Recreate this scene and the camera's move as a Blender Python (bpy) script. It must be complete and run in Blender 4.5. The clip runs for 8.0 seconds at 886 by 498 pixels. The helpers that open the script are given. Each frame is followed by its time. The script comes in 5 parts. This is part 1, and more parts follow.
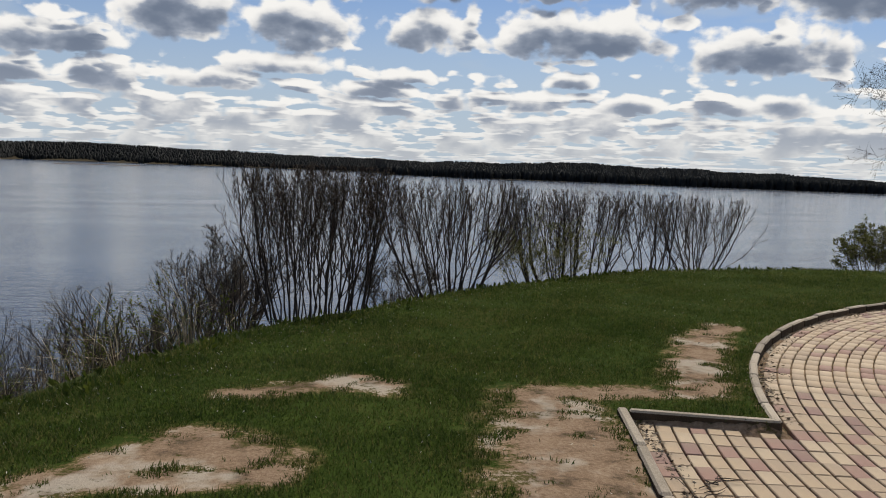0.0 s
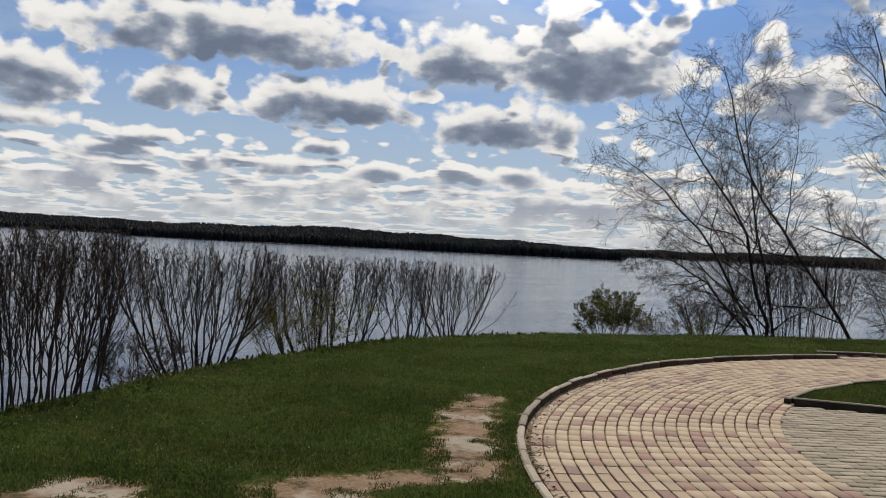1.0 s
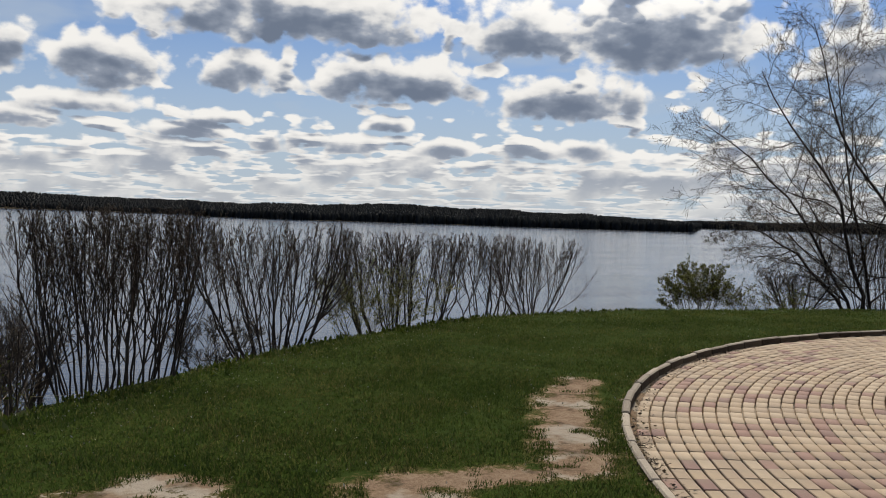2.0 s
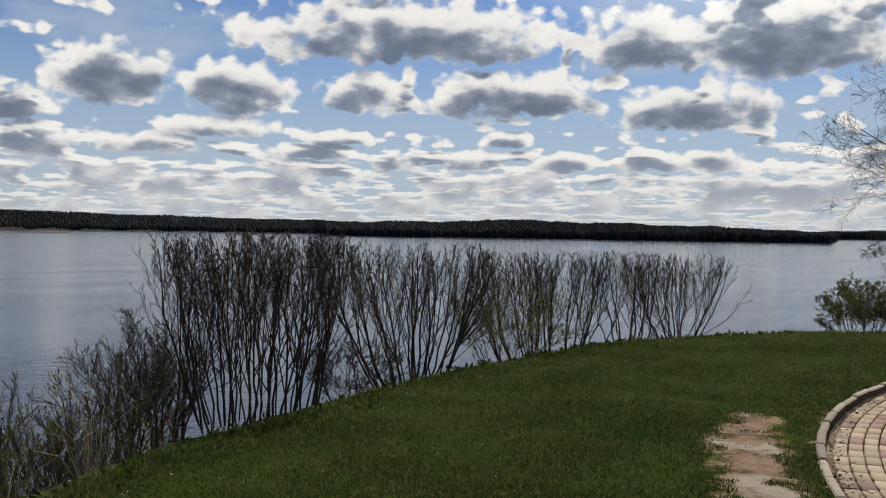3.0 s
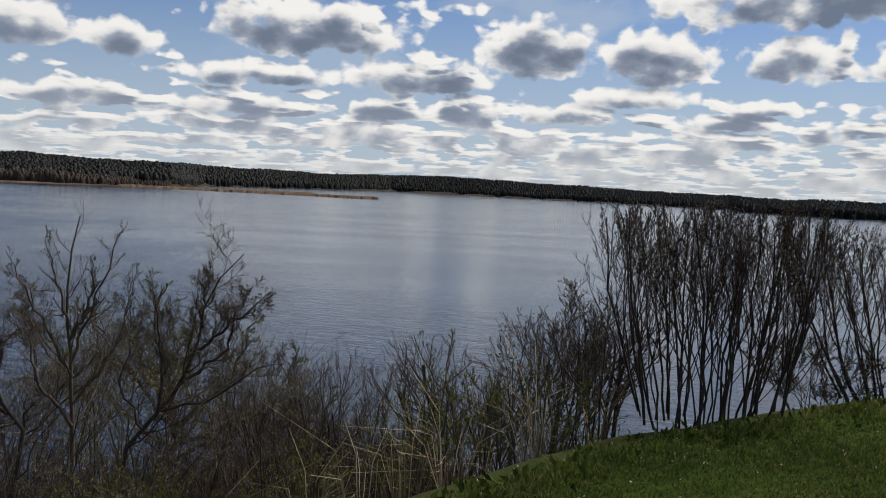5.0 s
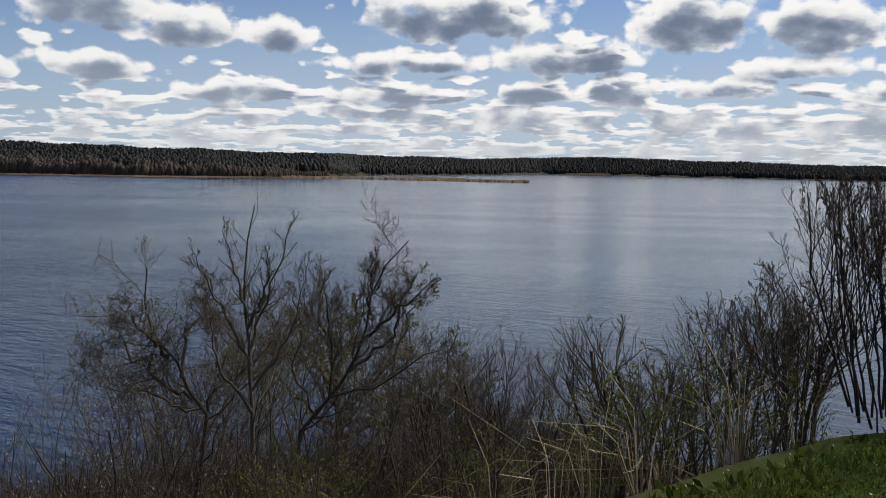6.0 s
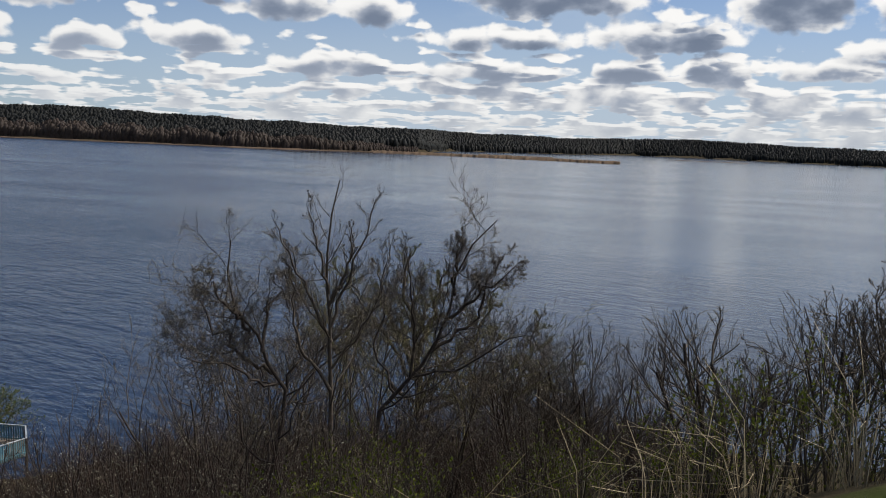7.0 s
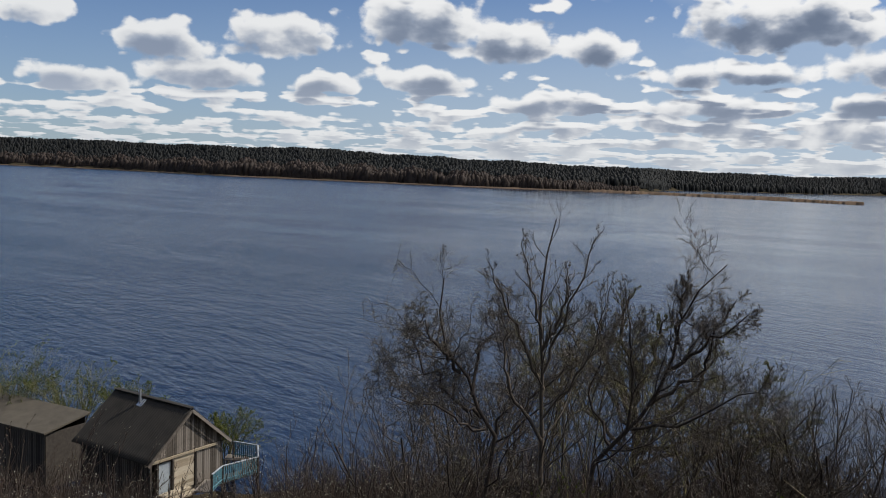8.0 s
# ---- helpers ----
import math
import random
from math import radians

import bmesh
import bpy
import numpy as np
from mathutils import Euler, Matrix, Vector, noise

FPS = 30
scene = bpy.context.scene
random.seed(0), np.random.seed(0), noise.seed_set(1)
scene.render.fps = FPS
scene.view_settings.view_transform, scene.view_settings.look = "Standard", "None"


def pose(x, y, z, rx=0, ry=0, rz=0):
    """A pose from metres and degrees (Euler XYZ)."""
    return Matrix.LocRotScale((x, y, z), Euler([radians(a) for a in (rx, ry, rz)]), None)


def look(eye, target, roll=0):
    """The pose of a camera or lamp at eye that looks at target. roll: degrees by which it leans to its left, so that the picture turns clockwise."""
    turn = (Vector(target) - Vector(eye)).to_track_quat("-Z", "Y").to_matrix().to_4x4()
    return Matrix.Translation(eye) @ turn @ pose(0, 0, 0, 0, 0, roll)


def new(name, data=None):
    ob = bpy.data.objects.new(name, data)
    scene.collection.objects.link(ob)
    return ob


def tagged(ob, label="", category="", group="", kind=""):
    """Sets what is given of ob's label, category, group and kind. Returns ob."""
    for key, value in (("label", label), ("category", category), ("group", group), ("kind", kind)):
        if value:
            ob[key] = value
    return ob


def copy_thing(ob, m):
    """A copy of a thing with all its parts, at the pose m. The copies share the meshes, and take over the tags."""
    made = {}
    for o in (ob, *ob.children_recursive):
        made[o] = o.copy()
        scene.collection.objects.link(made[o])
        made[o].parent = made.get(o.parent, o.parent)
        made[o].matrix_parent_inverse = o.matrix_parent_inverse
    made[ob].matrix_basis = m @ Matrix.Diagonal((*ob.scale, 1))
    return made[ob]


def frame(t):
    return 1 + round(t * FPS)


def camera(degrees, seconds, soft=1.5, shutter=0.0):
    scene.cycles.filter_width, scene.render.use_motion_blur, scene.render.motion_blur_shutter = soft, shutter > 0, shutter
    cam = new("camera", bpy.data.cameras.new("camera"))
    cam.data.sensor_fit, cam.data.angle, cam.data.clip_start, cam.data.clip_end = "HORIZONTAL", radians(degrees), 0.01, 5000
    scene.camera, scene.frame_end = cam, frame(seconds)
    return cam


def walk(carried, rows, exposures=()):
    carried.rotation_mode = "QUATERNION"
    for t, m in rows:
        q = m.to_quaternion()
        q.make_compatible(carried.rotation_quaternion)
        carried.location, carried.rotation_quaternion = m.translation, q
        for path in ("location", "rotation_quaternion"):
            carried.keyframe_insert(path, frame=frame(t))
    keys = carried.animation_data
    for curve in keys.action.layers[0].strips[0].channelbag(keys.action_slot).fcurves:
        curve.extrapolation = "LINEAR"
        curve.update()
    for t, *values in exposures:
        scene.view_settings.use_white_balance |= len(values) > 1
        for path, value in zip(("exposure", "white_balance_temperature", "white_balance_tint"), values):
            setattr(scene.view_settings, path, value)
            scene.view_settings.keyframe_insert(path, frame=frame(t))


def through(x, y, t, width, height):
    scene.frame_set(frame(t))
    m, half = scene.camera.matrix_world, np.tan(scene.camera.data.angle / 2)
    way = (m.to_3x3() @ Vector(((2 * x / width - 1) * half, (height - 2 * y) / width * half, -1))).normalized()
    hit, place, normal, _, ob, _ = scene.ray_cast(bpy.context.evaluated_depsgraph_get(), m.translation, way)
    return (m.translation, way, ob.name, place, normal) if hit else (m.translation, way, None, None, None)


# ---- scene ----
cam = camera(54.3, 8.0, soft=1.0)
PATH = [
    (0.0, pose(0.000, 0.000, 1.600, 84.53, -1.87, -0.22)),
    (0.5, pose(0.051, 0.232, 1.629, 87.28, -2.23, -9.47)),
    (1.0, pose(-0.023, 0.525, 1.627, 89.39, -2.74, -16.63)),
    (1.5, pose(-0.078, 0.776, 1.621, 88.97, -2.34, -18.20)),
    (2.0, pose(-0.061, 1.113, 1.600, 87.61, -1.61, -12.19)),
    (2.2, pose(-0.066, 1.244, 1.611, 87.64, -1.25, -9.19)),
    (3.3, pose(-0.333, 1.825, 1.646, 88.61, -0.31, -1.09)),
    (3.5, pose(-0.386, 1.897, 1.645, 87.89, -0.06, 2.48)),
    (4.0, pose(-0.488, 2.163, 1.646, 86.52, -0.06, 12.26)),
    (4.5, pose(-0.603, 2.412, 1.640, 86.30, -1.82, 19.12)),
    (4.7, pose(-0.680, 2.512, 1.618, 86.23, -2.56, 20.73)),
    (5.8, pose(-1.107, 2.780, 1.581, 84.73, -0.85, 29.47)),
    (6.0, pose(-1.164, 2.849, 1.569, 84.55, -0.77, 32.52)),
    (6.5, pose(-1.310, 3.066, 1.581, 84.08, -0.92, 37.59)),
    (7.0, pose(-1.448, 3.210, 1.555, 82.93, -2.25, 38.40)),
    (7.5, pose(-1.667, 3.367, 1.542, 82.86, -3.12, 42.04)),
    (8.0, pose(-1.790, 3.581, 1.529, 84.95, -2.13, 52.82)),
]
walk(cam, PATH, [(0.0, 0.04, 6850, 10), (0.5, 0.0, 6850, 10), (1.5, -0.09, 6900, 10), (2.0, 0.0, 6900, 10), (3.5, -0.08, 6850, 10), (4.0, 0.04, 6850, 10), (4.5, -0.02, 6850, 10), (6.0, 0.07, 6700, 10), (7.0, 0.1, 6700, 10), (8.0, 0.0, 6550, 10)])

# ---- light: high spring sun ahead, broken cumulus sky ----
SUN_AZ, SUN_EL = 23.0, 47.0          # degrees clockwise from +y, above the horizon
sun_dir = Vector((math.sin(radians(SUN_AZ)) * math.cos(radians(SUN_EL)),
                  math.cos(radians(SUN_AZ)) * math.cos(radians(SUN_EL)), math.sin(radians(SUN_EL))))
sun_data = bpy.data.lights.new("sun", "SUN")
sun_data.energy, sun_data.angle, sun_data.color = 4.35, radians(0.55), (1.0, 0.95, 0.87)
sun = new("sun", sun_data)
sun.matrix_world = look(sun_dir * 100, (0, 0, 0))

# main clouds: azimuth, elevation, half width, half height, in degrees
CLOUDS_LEFT = [(-78.3, 8.6, 2.4, .9), (-75.9, 5.0, 3.6, .7), (-70.7, 7.6, 3.2, 1.2), (-68.7, 5.8, 4.1, .9), (-63.5, 8.3, 4.1, 1.3),
               (-60.5, 5.5, 2.1, .6), (-54.8, 9.9, 4.5, 1.7), (-54.3, 6.0, 3.8, .8), (-48.7, 8.6, 4.1, 1.4), (-45.9, 4.7, 3.4, .8),
               (-43.0, 8.3, 2.3, 1.2), (-36.3, 4.9, 3.8, .7), (-34.9, 6.7, 5.3, .8), (-31.6, 9.9, 6.9, 1.8), (-26.2, 4.9, 3.2, .7),
               (-24.4, 7.1, 5.4, 1.2), (-21.7, 5.0, 1.4, .7)]
CLOUDS_RIGHT = [(-16.7, 9.3, 4.1, 2.0), (-14.8, 5.1, 3.6, .7), (-9.7, 6.3, 4.7, .7), (-9.3, 8.8, 3.8, 1.7), (-4.5, 4.8, 3.0, .6),
                (-2.3, 5.8, 2.3, .5), (-1.0, 8.7, 2.8, 1.5), (1.8, 12.6, 12.0, 2.0), (5.9, 4.5, 2.8, .7), (8.3, 5.7, 1.7, .6),
                (8.6, 8.7, 6.4, 1.6), (12.4, 4.3, 2.6, .6), (17.0, 11.9, 4.1, 1.9), (20.1, 4.3, 3.8, .7), (20.3, 7.7, 6.0, 1.5),
                (25.9, 11.9, 7.5, 2.6), (37.0, 13.3, 1.3, .9), (38.8, 10.0, 4.1, 2.1)]


class Nodes:
    """Short calls to build a node tree."""

    def __init__(self, tree):
        self.tree = tree
        tree.nodes.clear()

    def add(self, kind, *ins, out=0, op="", clamp=False):
        node = self.tree.nodes.new(kind)
        if op:
            node.operation = op
        if clamp:
            node.use_clamp = True
        for k, value in enumerate(ins):
            if value is not None:
                self.put(node.inputs[k], value)
        return node.outputs[out] if len(node.outputs) else node

    def put(self, socket, value):
        if isinstance(value, bpy.types.NodeSocket):
            self.tree.links.new(value, socket)
        else:
            socket.default_value = value

    def math(self, op, a, b=0.0, c=0.0, clamp=False):
        return self.add("ShaderNodeMath", a, b, c, op=op, clamp=clamp)

    def vec(self, op, a, b=(0, 0, 0), c=(0, 0, 0)):
        out = 1 if op in ("LENGTH", "DOT_PRODUCT", "DISTANCE") else 0
        return self.add("ShaderNodeVectorMath", a, b, c, op=op, out=out)

    def noise(self, vector, scale, detail=4.0, rough=0.55, out=0, distort=0.0):
        node = self.tree.nodes.new("ShaderNodeTexNoise")
        for key, value in (("Vector", vector), ("Scale", scale), ("Detail", detail), ("Roughness", rough), ("Distortion", distort)):
            if value is not None:
                self.put(node.inputs[key], value)
        return node.outputs[out]

    def ramp(self, fac, stops):
        node = self.tree.nodes.new("ShaderNodeValToRGB")
        el = node.color_ramp.elements
        for k, (at, col) in enumerate(stops):
            e = el[k] if k < 2 else el.new(at)
            e.position, e.color = at, (*col, 1) if len(col) == 3 else col
        self.put(node.inputs[0], fac)
        return node.outputs[0]

    def mix(self, fac, a, b):
        node = self.tree.nodes.new("ShaderNodeMix")
        node.data_type = "RGBA"
        for k, value in ((0, fac), (6, a), (7, b)):
            self.put(node.inputs[k], value if isinstance(value, (bpy.types.NodeSocket, float, int)) else (*value, 1))
        return node.outputs[2]

    def smooth(self, x, lo, hi, a=0.0, b=1.0):
        node = self.tree.nodes.new("ShaderNodeMapRange")
        node.interpolation_type = "SMOOTHSTEP"
        for k, value in enumerate((x, lo, hi, a, b)):
            self.put(node.inputs[k], value)
        return node.outputs[0]


def make_world():
    world = bpy.data.worlds.new("spring_sky")
    world.use_nodes = True
    scene.world = world
    # cloud thickness at a place on the sky (degrees of azimuth, elevation)
    grp = bpy.data.node_groups.new("cloud_thickness", "ShaderNodeTree")
    grp.interface.new_socket("place", in_out="INPUT", socket_type="NodeSocketVector")
    grp.interface.new_socket("thickness", in_out="OUTPUT", socket_type="NodeSocketFloat")
    grp.interface.new_socket("bulk", in_out="OUTPUT", socket_type="NodeSocketFloat")
    g = Nodes(grp)
    uv = g.add("NodeGroupInput")
    warp = g.noise(uv, 0.30, 3.0, 0.5, out=1)
    warp = g.vec("MULTIPLY_ADD", warp, (2.4, 1.0, 0), (-1.2, -0.5, 0))
    uvw = g.vec("ADD", uv, warp)
    best = None
    for az, el, w, h in CLOUDS_LEFT + CLOUDS_RIGHT:
        w, h, el = 1.15 * w, 1.45 * h, el - 0.25 * h
        q = g.vec("MULTIPLY_ADD", uvw, (1 / w, 1 / h, 0), (-az / w, -el / h, 0))
        q = g.vec("MAXIMUM", q, g.vec("MULTIPLY", q, (1, -1.7, 1)))       # flat bases
        d = g.vec("DOT_PRODUCT", q, q)
        best = d if best is None else g.add("ShaderNodeMath", best, d, 0.35, op="SMOOTH_MIN")
    main = g.math("MAXIMUM", g.math("SUBTRACT", 1.0, best), -1.2)
    # broken rows of small clouds towards the horizon, and the rest of the sky
    sep = g.tree.nodes.new("ShaderNodeSeparateXYZ")
    g.put(sep.inputs[0], uv)
    el = g.math("MAXIMUM", sep.outputs[1], 0.0)
    lift = g.math("MULTIPLY", g.math("LOGARITHM", g.math("ADD", el, 0.6), 2.71828), 6.5)

    def band(across):
        comb = g.tree.nodes.new("ShaderNodeCombineXYZ")
        g.put(comb.inputs[0], g.math("MULTIPLY", sep.outputs[0], across))
        g.put(comb.inputs[1], lift)
        g.put(comb.inputs[2], across * 30)
        return g.noise(comb.outputs[0], 0.9, 2.5, 0.5)

    share = g.smooth(sep.outputs[1], 2.0, 4.0)
    rows = g.math("ADD", g.math("MULTIPLY", band(0.50), g.math("SUBTRACT", 1.0, share)), g.math("MULTIPLY", band(0.30), share))
    rows = g.math("MULTIPLY_ADD", rows, 7.0, -3.55)
    low = g.smooth(sep.outputs[1], 3.2, 7.0, 0.85, -0.45)
    high = g.math("MULTIPLY", g.smooth(sep.outputs[1], 13.0, 18.0, 0.0, 1.0), g.smooth(sep.outputs[0], -55.0, -15.0, -0.6, 1.0))
    low = g.math("ADD", low, g.smooth(sep.outputs[0], -75.0, -35.0, -0.55, 0.0))
    rows = g.math("MINIMUM", g.math("ADD", rows, g.math("ADD", low, high)), 0.75)
    field = g.math("MAXIMUM", main, rows)

    # ragged rounded heads at the rim, broad relief inside
    vor = g.tree.nodes.new("ShaderNodeTexVoronoi")
    vor.feature = "SMOOTH_F1"
    g.put(vor.inputs["Vector"], g.vec("MULTIPLY_ADD", g.noise(uv, 1.1, 2, 0.5, out=1), (0.8, 0.6, 0), uv))
    g.put(vor.inputs["Scale"], 1.0)
    g.put(vor.inputs["Smoothness"], 0.5)
    heads = g.math("MULTIPLY_ADD", vor.outputs["Distance"], -0.8, 0.32)
    ragged = g.noise(g.vec("MULTIPLY", uv, (0.8, 1.15, 1.0)), 0.6, 7.0, 0.5)
    broad = g.noise(g.vec("MULTIPLY", uv, (0.7, 1.2, 1.0)), 0.55, 3.0, 0.45)
    total = g.math("ADD", g.math("ADD", field, heads), g.math("MULTIPLY_ADD", ragged, 2.0, -1.0))
    body = g.math("ADD", field, g.math("MULTIPLY_ADD", broad, 1.5, -0.75))
    out = grp.nodes.new("NodeGroupOutput")
    grp.links.new(total, out.inputs[0])
    grp.links.new(g.math("ADD", body, g.math("MULTIPLY_ADD", ragged, 1.0, -0.5)), out.inputs[1])

    n = Nodes(world.node_tree)
    coord = n.tree.nodes.new("ShaderNodeTexCoord")
    way = n.tree.nodes.new("ShaderNodeSeparateXYZ")
    n.put(way.inputs[0], coord.outputs["Generated"])
    az = n.math("MULTIPLY", n.math("ARCTAN2", way.outputs[0], way.outputs[1]), 57.2958)
    el = n.math("MULTIPLY", n.math("ARCSINE", way.outputs[2]), 57.2958)
    place = n.tree.nodes.new("ShaderNodeCombineXYZ")
    n.put(place.inputs[0], az)
    n.put(place.inputs[1], el)

    def thickness(shift):
        node = n.tree.nodes.new("ShaderNodeGroup")
        node.node_tree = grp
        n.put(node.inputs[0], place.outputs[0] if shift is None else n.vec("ADD", place.outputs[0], shift))
        return node.outputs

    here, inner = thickness(None)
    lift = n.tree.nodes.new("ShaderNodeCombineXYZ")
    n.put(lift.inputs[0], 0.2)
    n.put(lift.inputs[1], n.math("MULTIPLY_ADD", n.math("MAXIMUM", el, 0.0), 0.085, 0.06))
    above = thickness(lift.outputs[0])[1]
    cover = n.smooth(here, 0.0, 0.45)
    shade = n.smooth(n.math("MULTIPLY_ADD", above, 0.76, n.math("MULTIPLY_ADD", here, 0.05, n.math("MULTIPLY", inner, 0.19))), 0.2, 1.05)
    shade = n.math("MULTIPLY", shade, n.smooth(el, 1.0, 7.5, 0.62, 1.0))
    lit = n.ramp(shade, [(0.0, (7.6, 7.8, 8.0)), (0.4, (6.5, 6.75, 7.1)), (0.8, (3.7, 4.25, 5.2)), (1.0, (2.6, 3.15, 4.2))])
    backlit = n.ramp(shade, [(0.0, (8.7, 8.8, 8.9)), (0.3, (7.0, 7.2, 7.5)), (0.65, (2.9, 3.4, 4.35)), (1.0, (1.5, 1.92, 2.75))])
    body = n.mix(n.smooth(az, -85.0, -30.0), lit, backlit)
    sky = n.tree.nodes.new("ShaderNodeTexSky")
    sky.sky_type, sky.sun_disc = "NISHITA", False
    sky.sun_elevation, sky.sun_rotation = radians(SUN_EL), radians(SUN_AZ)
    sky.altitude, sky.air_density, sky.dust_density = 150, 1.0, 0.3
    deep = n.vec("MULTIPLY", sky.outputs[0], (0.43, 0.565, 0.80))
    veil = n.smooth(n.noise(n.vec("MULTIPLY", place.outputs[0], (0.35, 1.0, 1.0)), 0.22, 4, 0.55), 0.40, 0.64, 0.0, 0.62)
    veil = n.math("MULTIPLY", veil, n.smooth(az, -62.0, -25.0, 0.25, 1.0))
    haze = n.math("MAXIMUM", n.math("MULTIPLY", n.smooth(el, 0.5, 15.0, 0.85, 0.0), n.smooth(az, -80.0, -40.0, 0.4, 1.0)), veil)
    blue = n.mix(haze, deep, (4.3, 5.2, 6.4))
    body = n.mix(n.smooth(el, 0.0, 4.5, 0.5, 0.0), body, (5.7, 6.1, 6.5))
    color = n.mix(cover, blue, body)
    # the sky brightens round the sun
    near_sun = n.vec("DOT_PRODUCT", coord.outputs["Generated"], tuple(sun_dir))
    color = n.vec("MULTIPLY", color, n.smooth(near_sun, 0.8, 0.99, 1.0, 2.8))
    back = n.add("ShaderNodeBackground", color, 0.1)
    n.add("ShaderNodeOutputWorld", back)


make_world()


# ---- materials ----
def material(name, stops, scale=8.0, rough=0.8, bump=0.3, fine=60.0, spec=0.3, per_piece=0.0, per_island=0.0, metal=0.0, bump_dist=0.01):
    """A mottled surface: coarse stains, fine grain, relief; pieces may differ in tone."""
    m = bpy.data.materials.new(name)
    m.use_nodes = True
    n = Nodes(m.node_tree)
    co = n.tree.nodes.new("ShaderNodeTexCoord").outputs["Object"]
    big, small = n.noise(co, scale, 5.0, 0.6), n.noise(co, fine, 3.0, 0.6)
    fac = n.math("MULTIPLY_ADD", small, 0.45, n.math("MULTIPLY", big, 0.55))
    if per_piece:
        fac = n.math("ADD", fac, n.math("MULTIPLY_ADD", n.add("ShaderNodeObjectInfo", out=5), per_piece, -per_piece / 2))
    if per_island:
        fac = n.math("ADD", fac, n.math("MULTIPLY_ADD", n.add("ShaderNodeNewGeometry", out=8), per_island, -per_island / 2))
    color = n.ramp(n.smooth(fac, 0.25, 0.75), stops)
    b = n.tree.nodes.new("ShaderNodeBsdfPrincipled")
    n.put(b.inputs["Base Color"], color)
    n.put(b.inputs["Roughness"], rough)
    n.put(b.inputs["Metallic"], metal)
    n.put(b.inputs["Specular IOR Level"], spec)
    if bump:
        bp = n.tree.nodes.new("ShaderNodeBump")
        n.put(bp.inputs["Strength"], bump)
        n.put(bp.inputs["Distance"], bump_dist)
        n.put(bp.inputs["Height"], fac)
        n.put(b.inputs["Normal"], bp.outputs[0])
    n.add("ShaderNodeOutputMaterial", b.outputs[0])
    return m


def thin_leaf(name, stops, scale, fine, per_island, through=0.45):
    """Blades and leaves: light passes through them."""
    m = material(name, stops, scale, 0.5, 0.0, fine, 0.06, per_island=per_island)
    n = m.node_tree
    body = n.nodes["Principled BSDF"]
    back = n.nodes.new("ShaderNodeBsdfTranslucent")
    mixed = n.nodes.new("ShaderNodeMixShader")
    mixed.inputs[0].default_value = through
    n.links.new(body.inputs["Base Color"].links[0].from_socket, back.inputs[0])
    n.links.new(body.outputs[0], mixed.inputs[1])
    n.links.new(back.outputs[0], mixed.inputs[2])
    n.links.new(mixed.outputs[0], n.nodes["Material Output"].inputs[0])
    return m


BARK_DARK = material("bark_dark", [(0.0, (0.026, 0.021, 0.018)), (1.0, (0.064, 0.051, 0.042))], 14, 0.9, 0.4, 90, 0.1)
BARK_BROWN = material("bark_brown", [(0.0, (0.036, 0.029, 0.022)), (1.0, (0.088, 0.070, 0.052))], 12, 0.85, 0.4, 80, 0.2)
BARK_WILLOW = material("bark_willow", [(0.0, (0.07, 0.06, 0.04)), (1.0, (0.16, 0.14, 0.08))], 6, 0.85, 0.4, 40, 0.2)
TWIG = material("twig_bark", [(0.0, (0.048, 0.039, 0.030)), (1.0, (0.116, 0.094, 0.071))], 10, 0.8, 0.0, 60, 0.12, per_island=0.5)
TWIG_RED = material("twig_red_brown", [(0.0, (0.024, 0.017, 0.014)), (1.0, (0.058, 0.040, 0.031))], 10, 0.85, 0.0, 60, 0.1, per_island=0.5)
TWIG_OLIVE = material("twig_olive", [(0.0, (0.09, 0.085, 0.035)), (1.0, (0.19, 0.17, 0.07))], 6, 0.8, 0.0, 60, 0.25, per_island=0.5)
BUD = material("bud", [(0.0, (0.035, 0.024, 0.018)), (1.0, (0.10, 0.075, 0.045))], 30, 0.7, 0.0, 90, 0.2, per_island=0.6)
LEAF_YOUNG = thin_leaf("young_leaf", [(0.0, (0.045, 0.060, 0.008)), (1.0, (0.115, 0.130, 0.022))], 5, 60, 0.7)
LEAF_OLIVE = thin_leaf("opening_bud", [(0.0, (0.050, 0.054, 0.016)), (1.0, (0.125, 0.125, 0.038))], 5, 60, 0.7, 0.4)
LEAF_WEED = thin_leaf("weed_leaf", [(0.0, (0.020, 0.034, 0.004)), (1.0, (0.065, 0.080, 0.014))], 3, 30, 0.6, 0.35)
CATKIN = material("catkin", [(0.0, (0.20, 0.19, 0.14)), (1.0, (0.45, 0.43, 0.34))], 20, 0.7, 0.0, 60, 0.3, per_island=0.5)
CATKIN_DARK = material("opening_grey_bud", [(0.0, (0.07, 0.06, 0.04)), (1.0, (0.20, 0.18, 0.12))], 20, 0.7, 0.0, 60, 0.2, per_island=0.6)
STRAW = material("dry_stem", [(0.0, (0.20, 0.15, 0.08)), (1.0, (0.42, 0.34, 0.21))], 10, 0.7, 0.0, 60, 0.3, per_island=0.6)
STRAW_DARK = material("dead_leaf", [(0.0, (0.03, 0.022, 0.014)), (1.0, (0.14, 0.10, 0.06))], 10, 0.8, 0.0, 60, 0.2, per_island=0.8)
GRASS = thin_leaf("grass_blade", [(0.0, (0.022, 0.040, 0.007)), (0.55, (0.041, 0.065, 0.012)), (1.0, (0.108, 0.105, 0.034))], 0.9, 7, 0.45, 0.55)
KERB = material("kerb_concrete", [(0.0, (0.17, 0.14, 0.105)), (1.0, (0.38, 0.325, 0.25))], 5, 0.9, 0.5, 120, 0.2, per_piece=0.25)
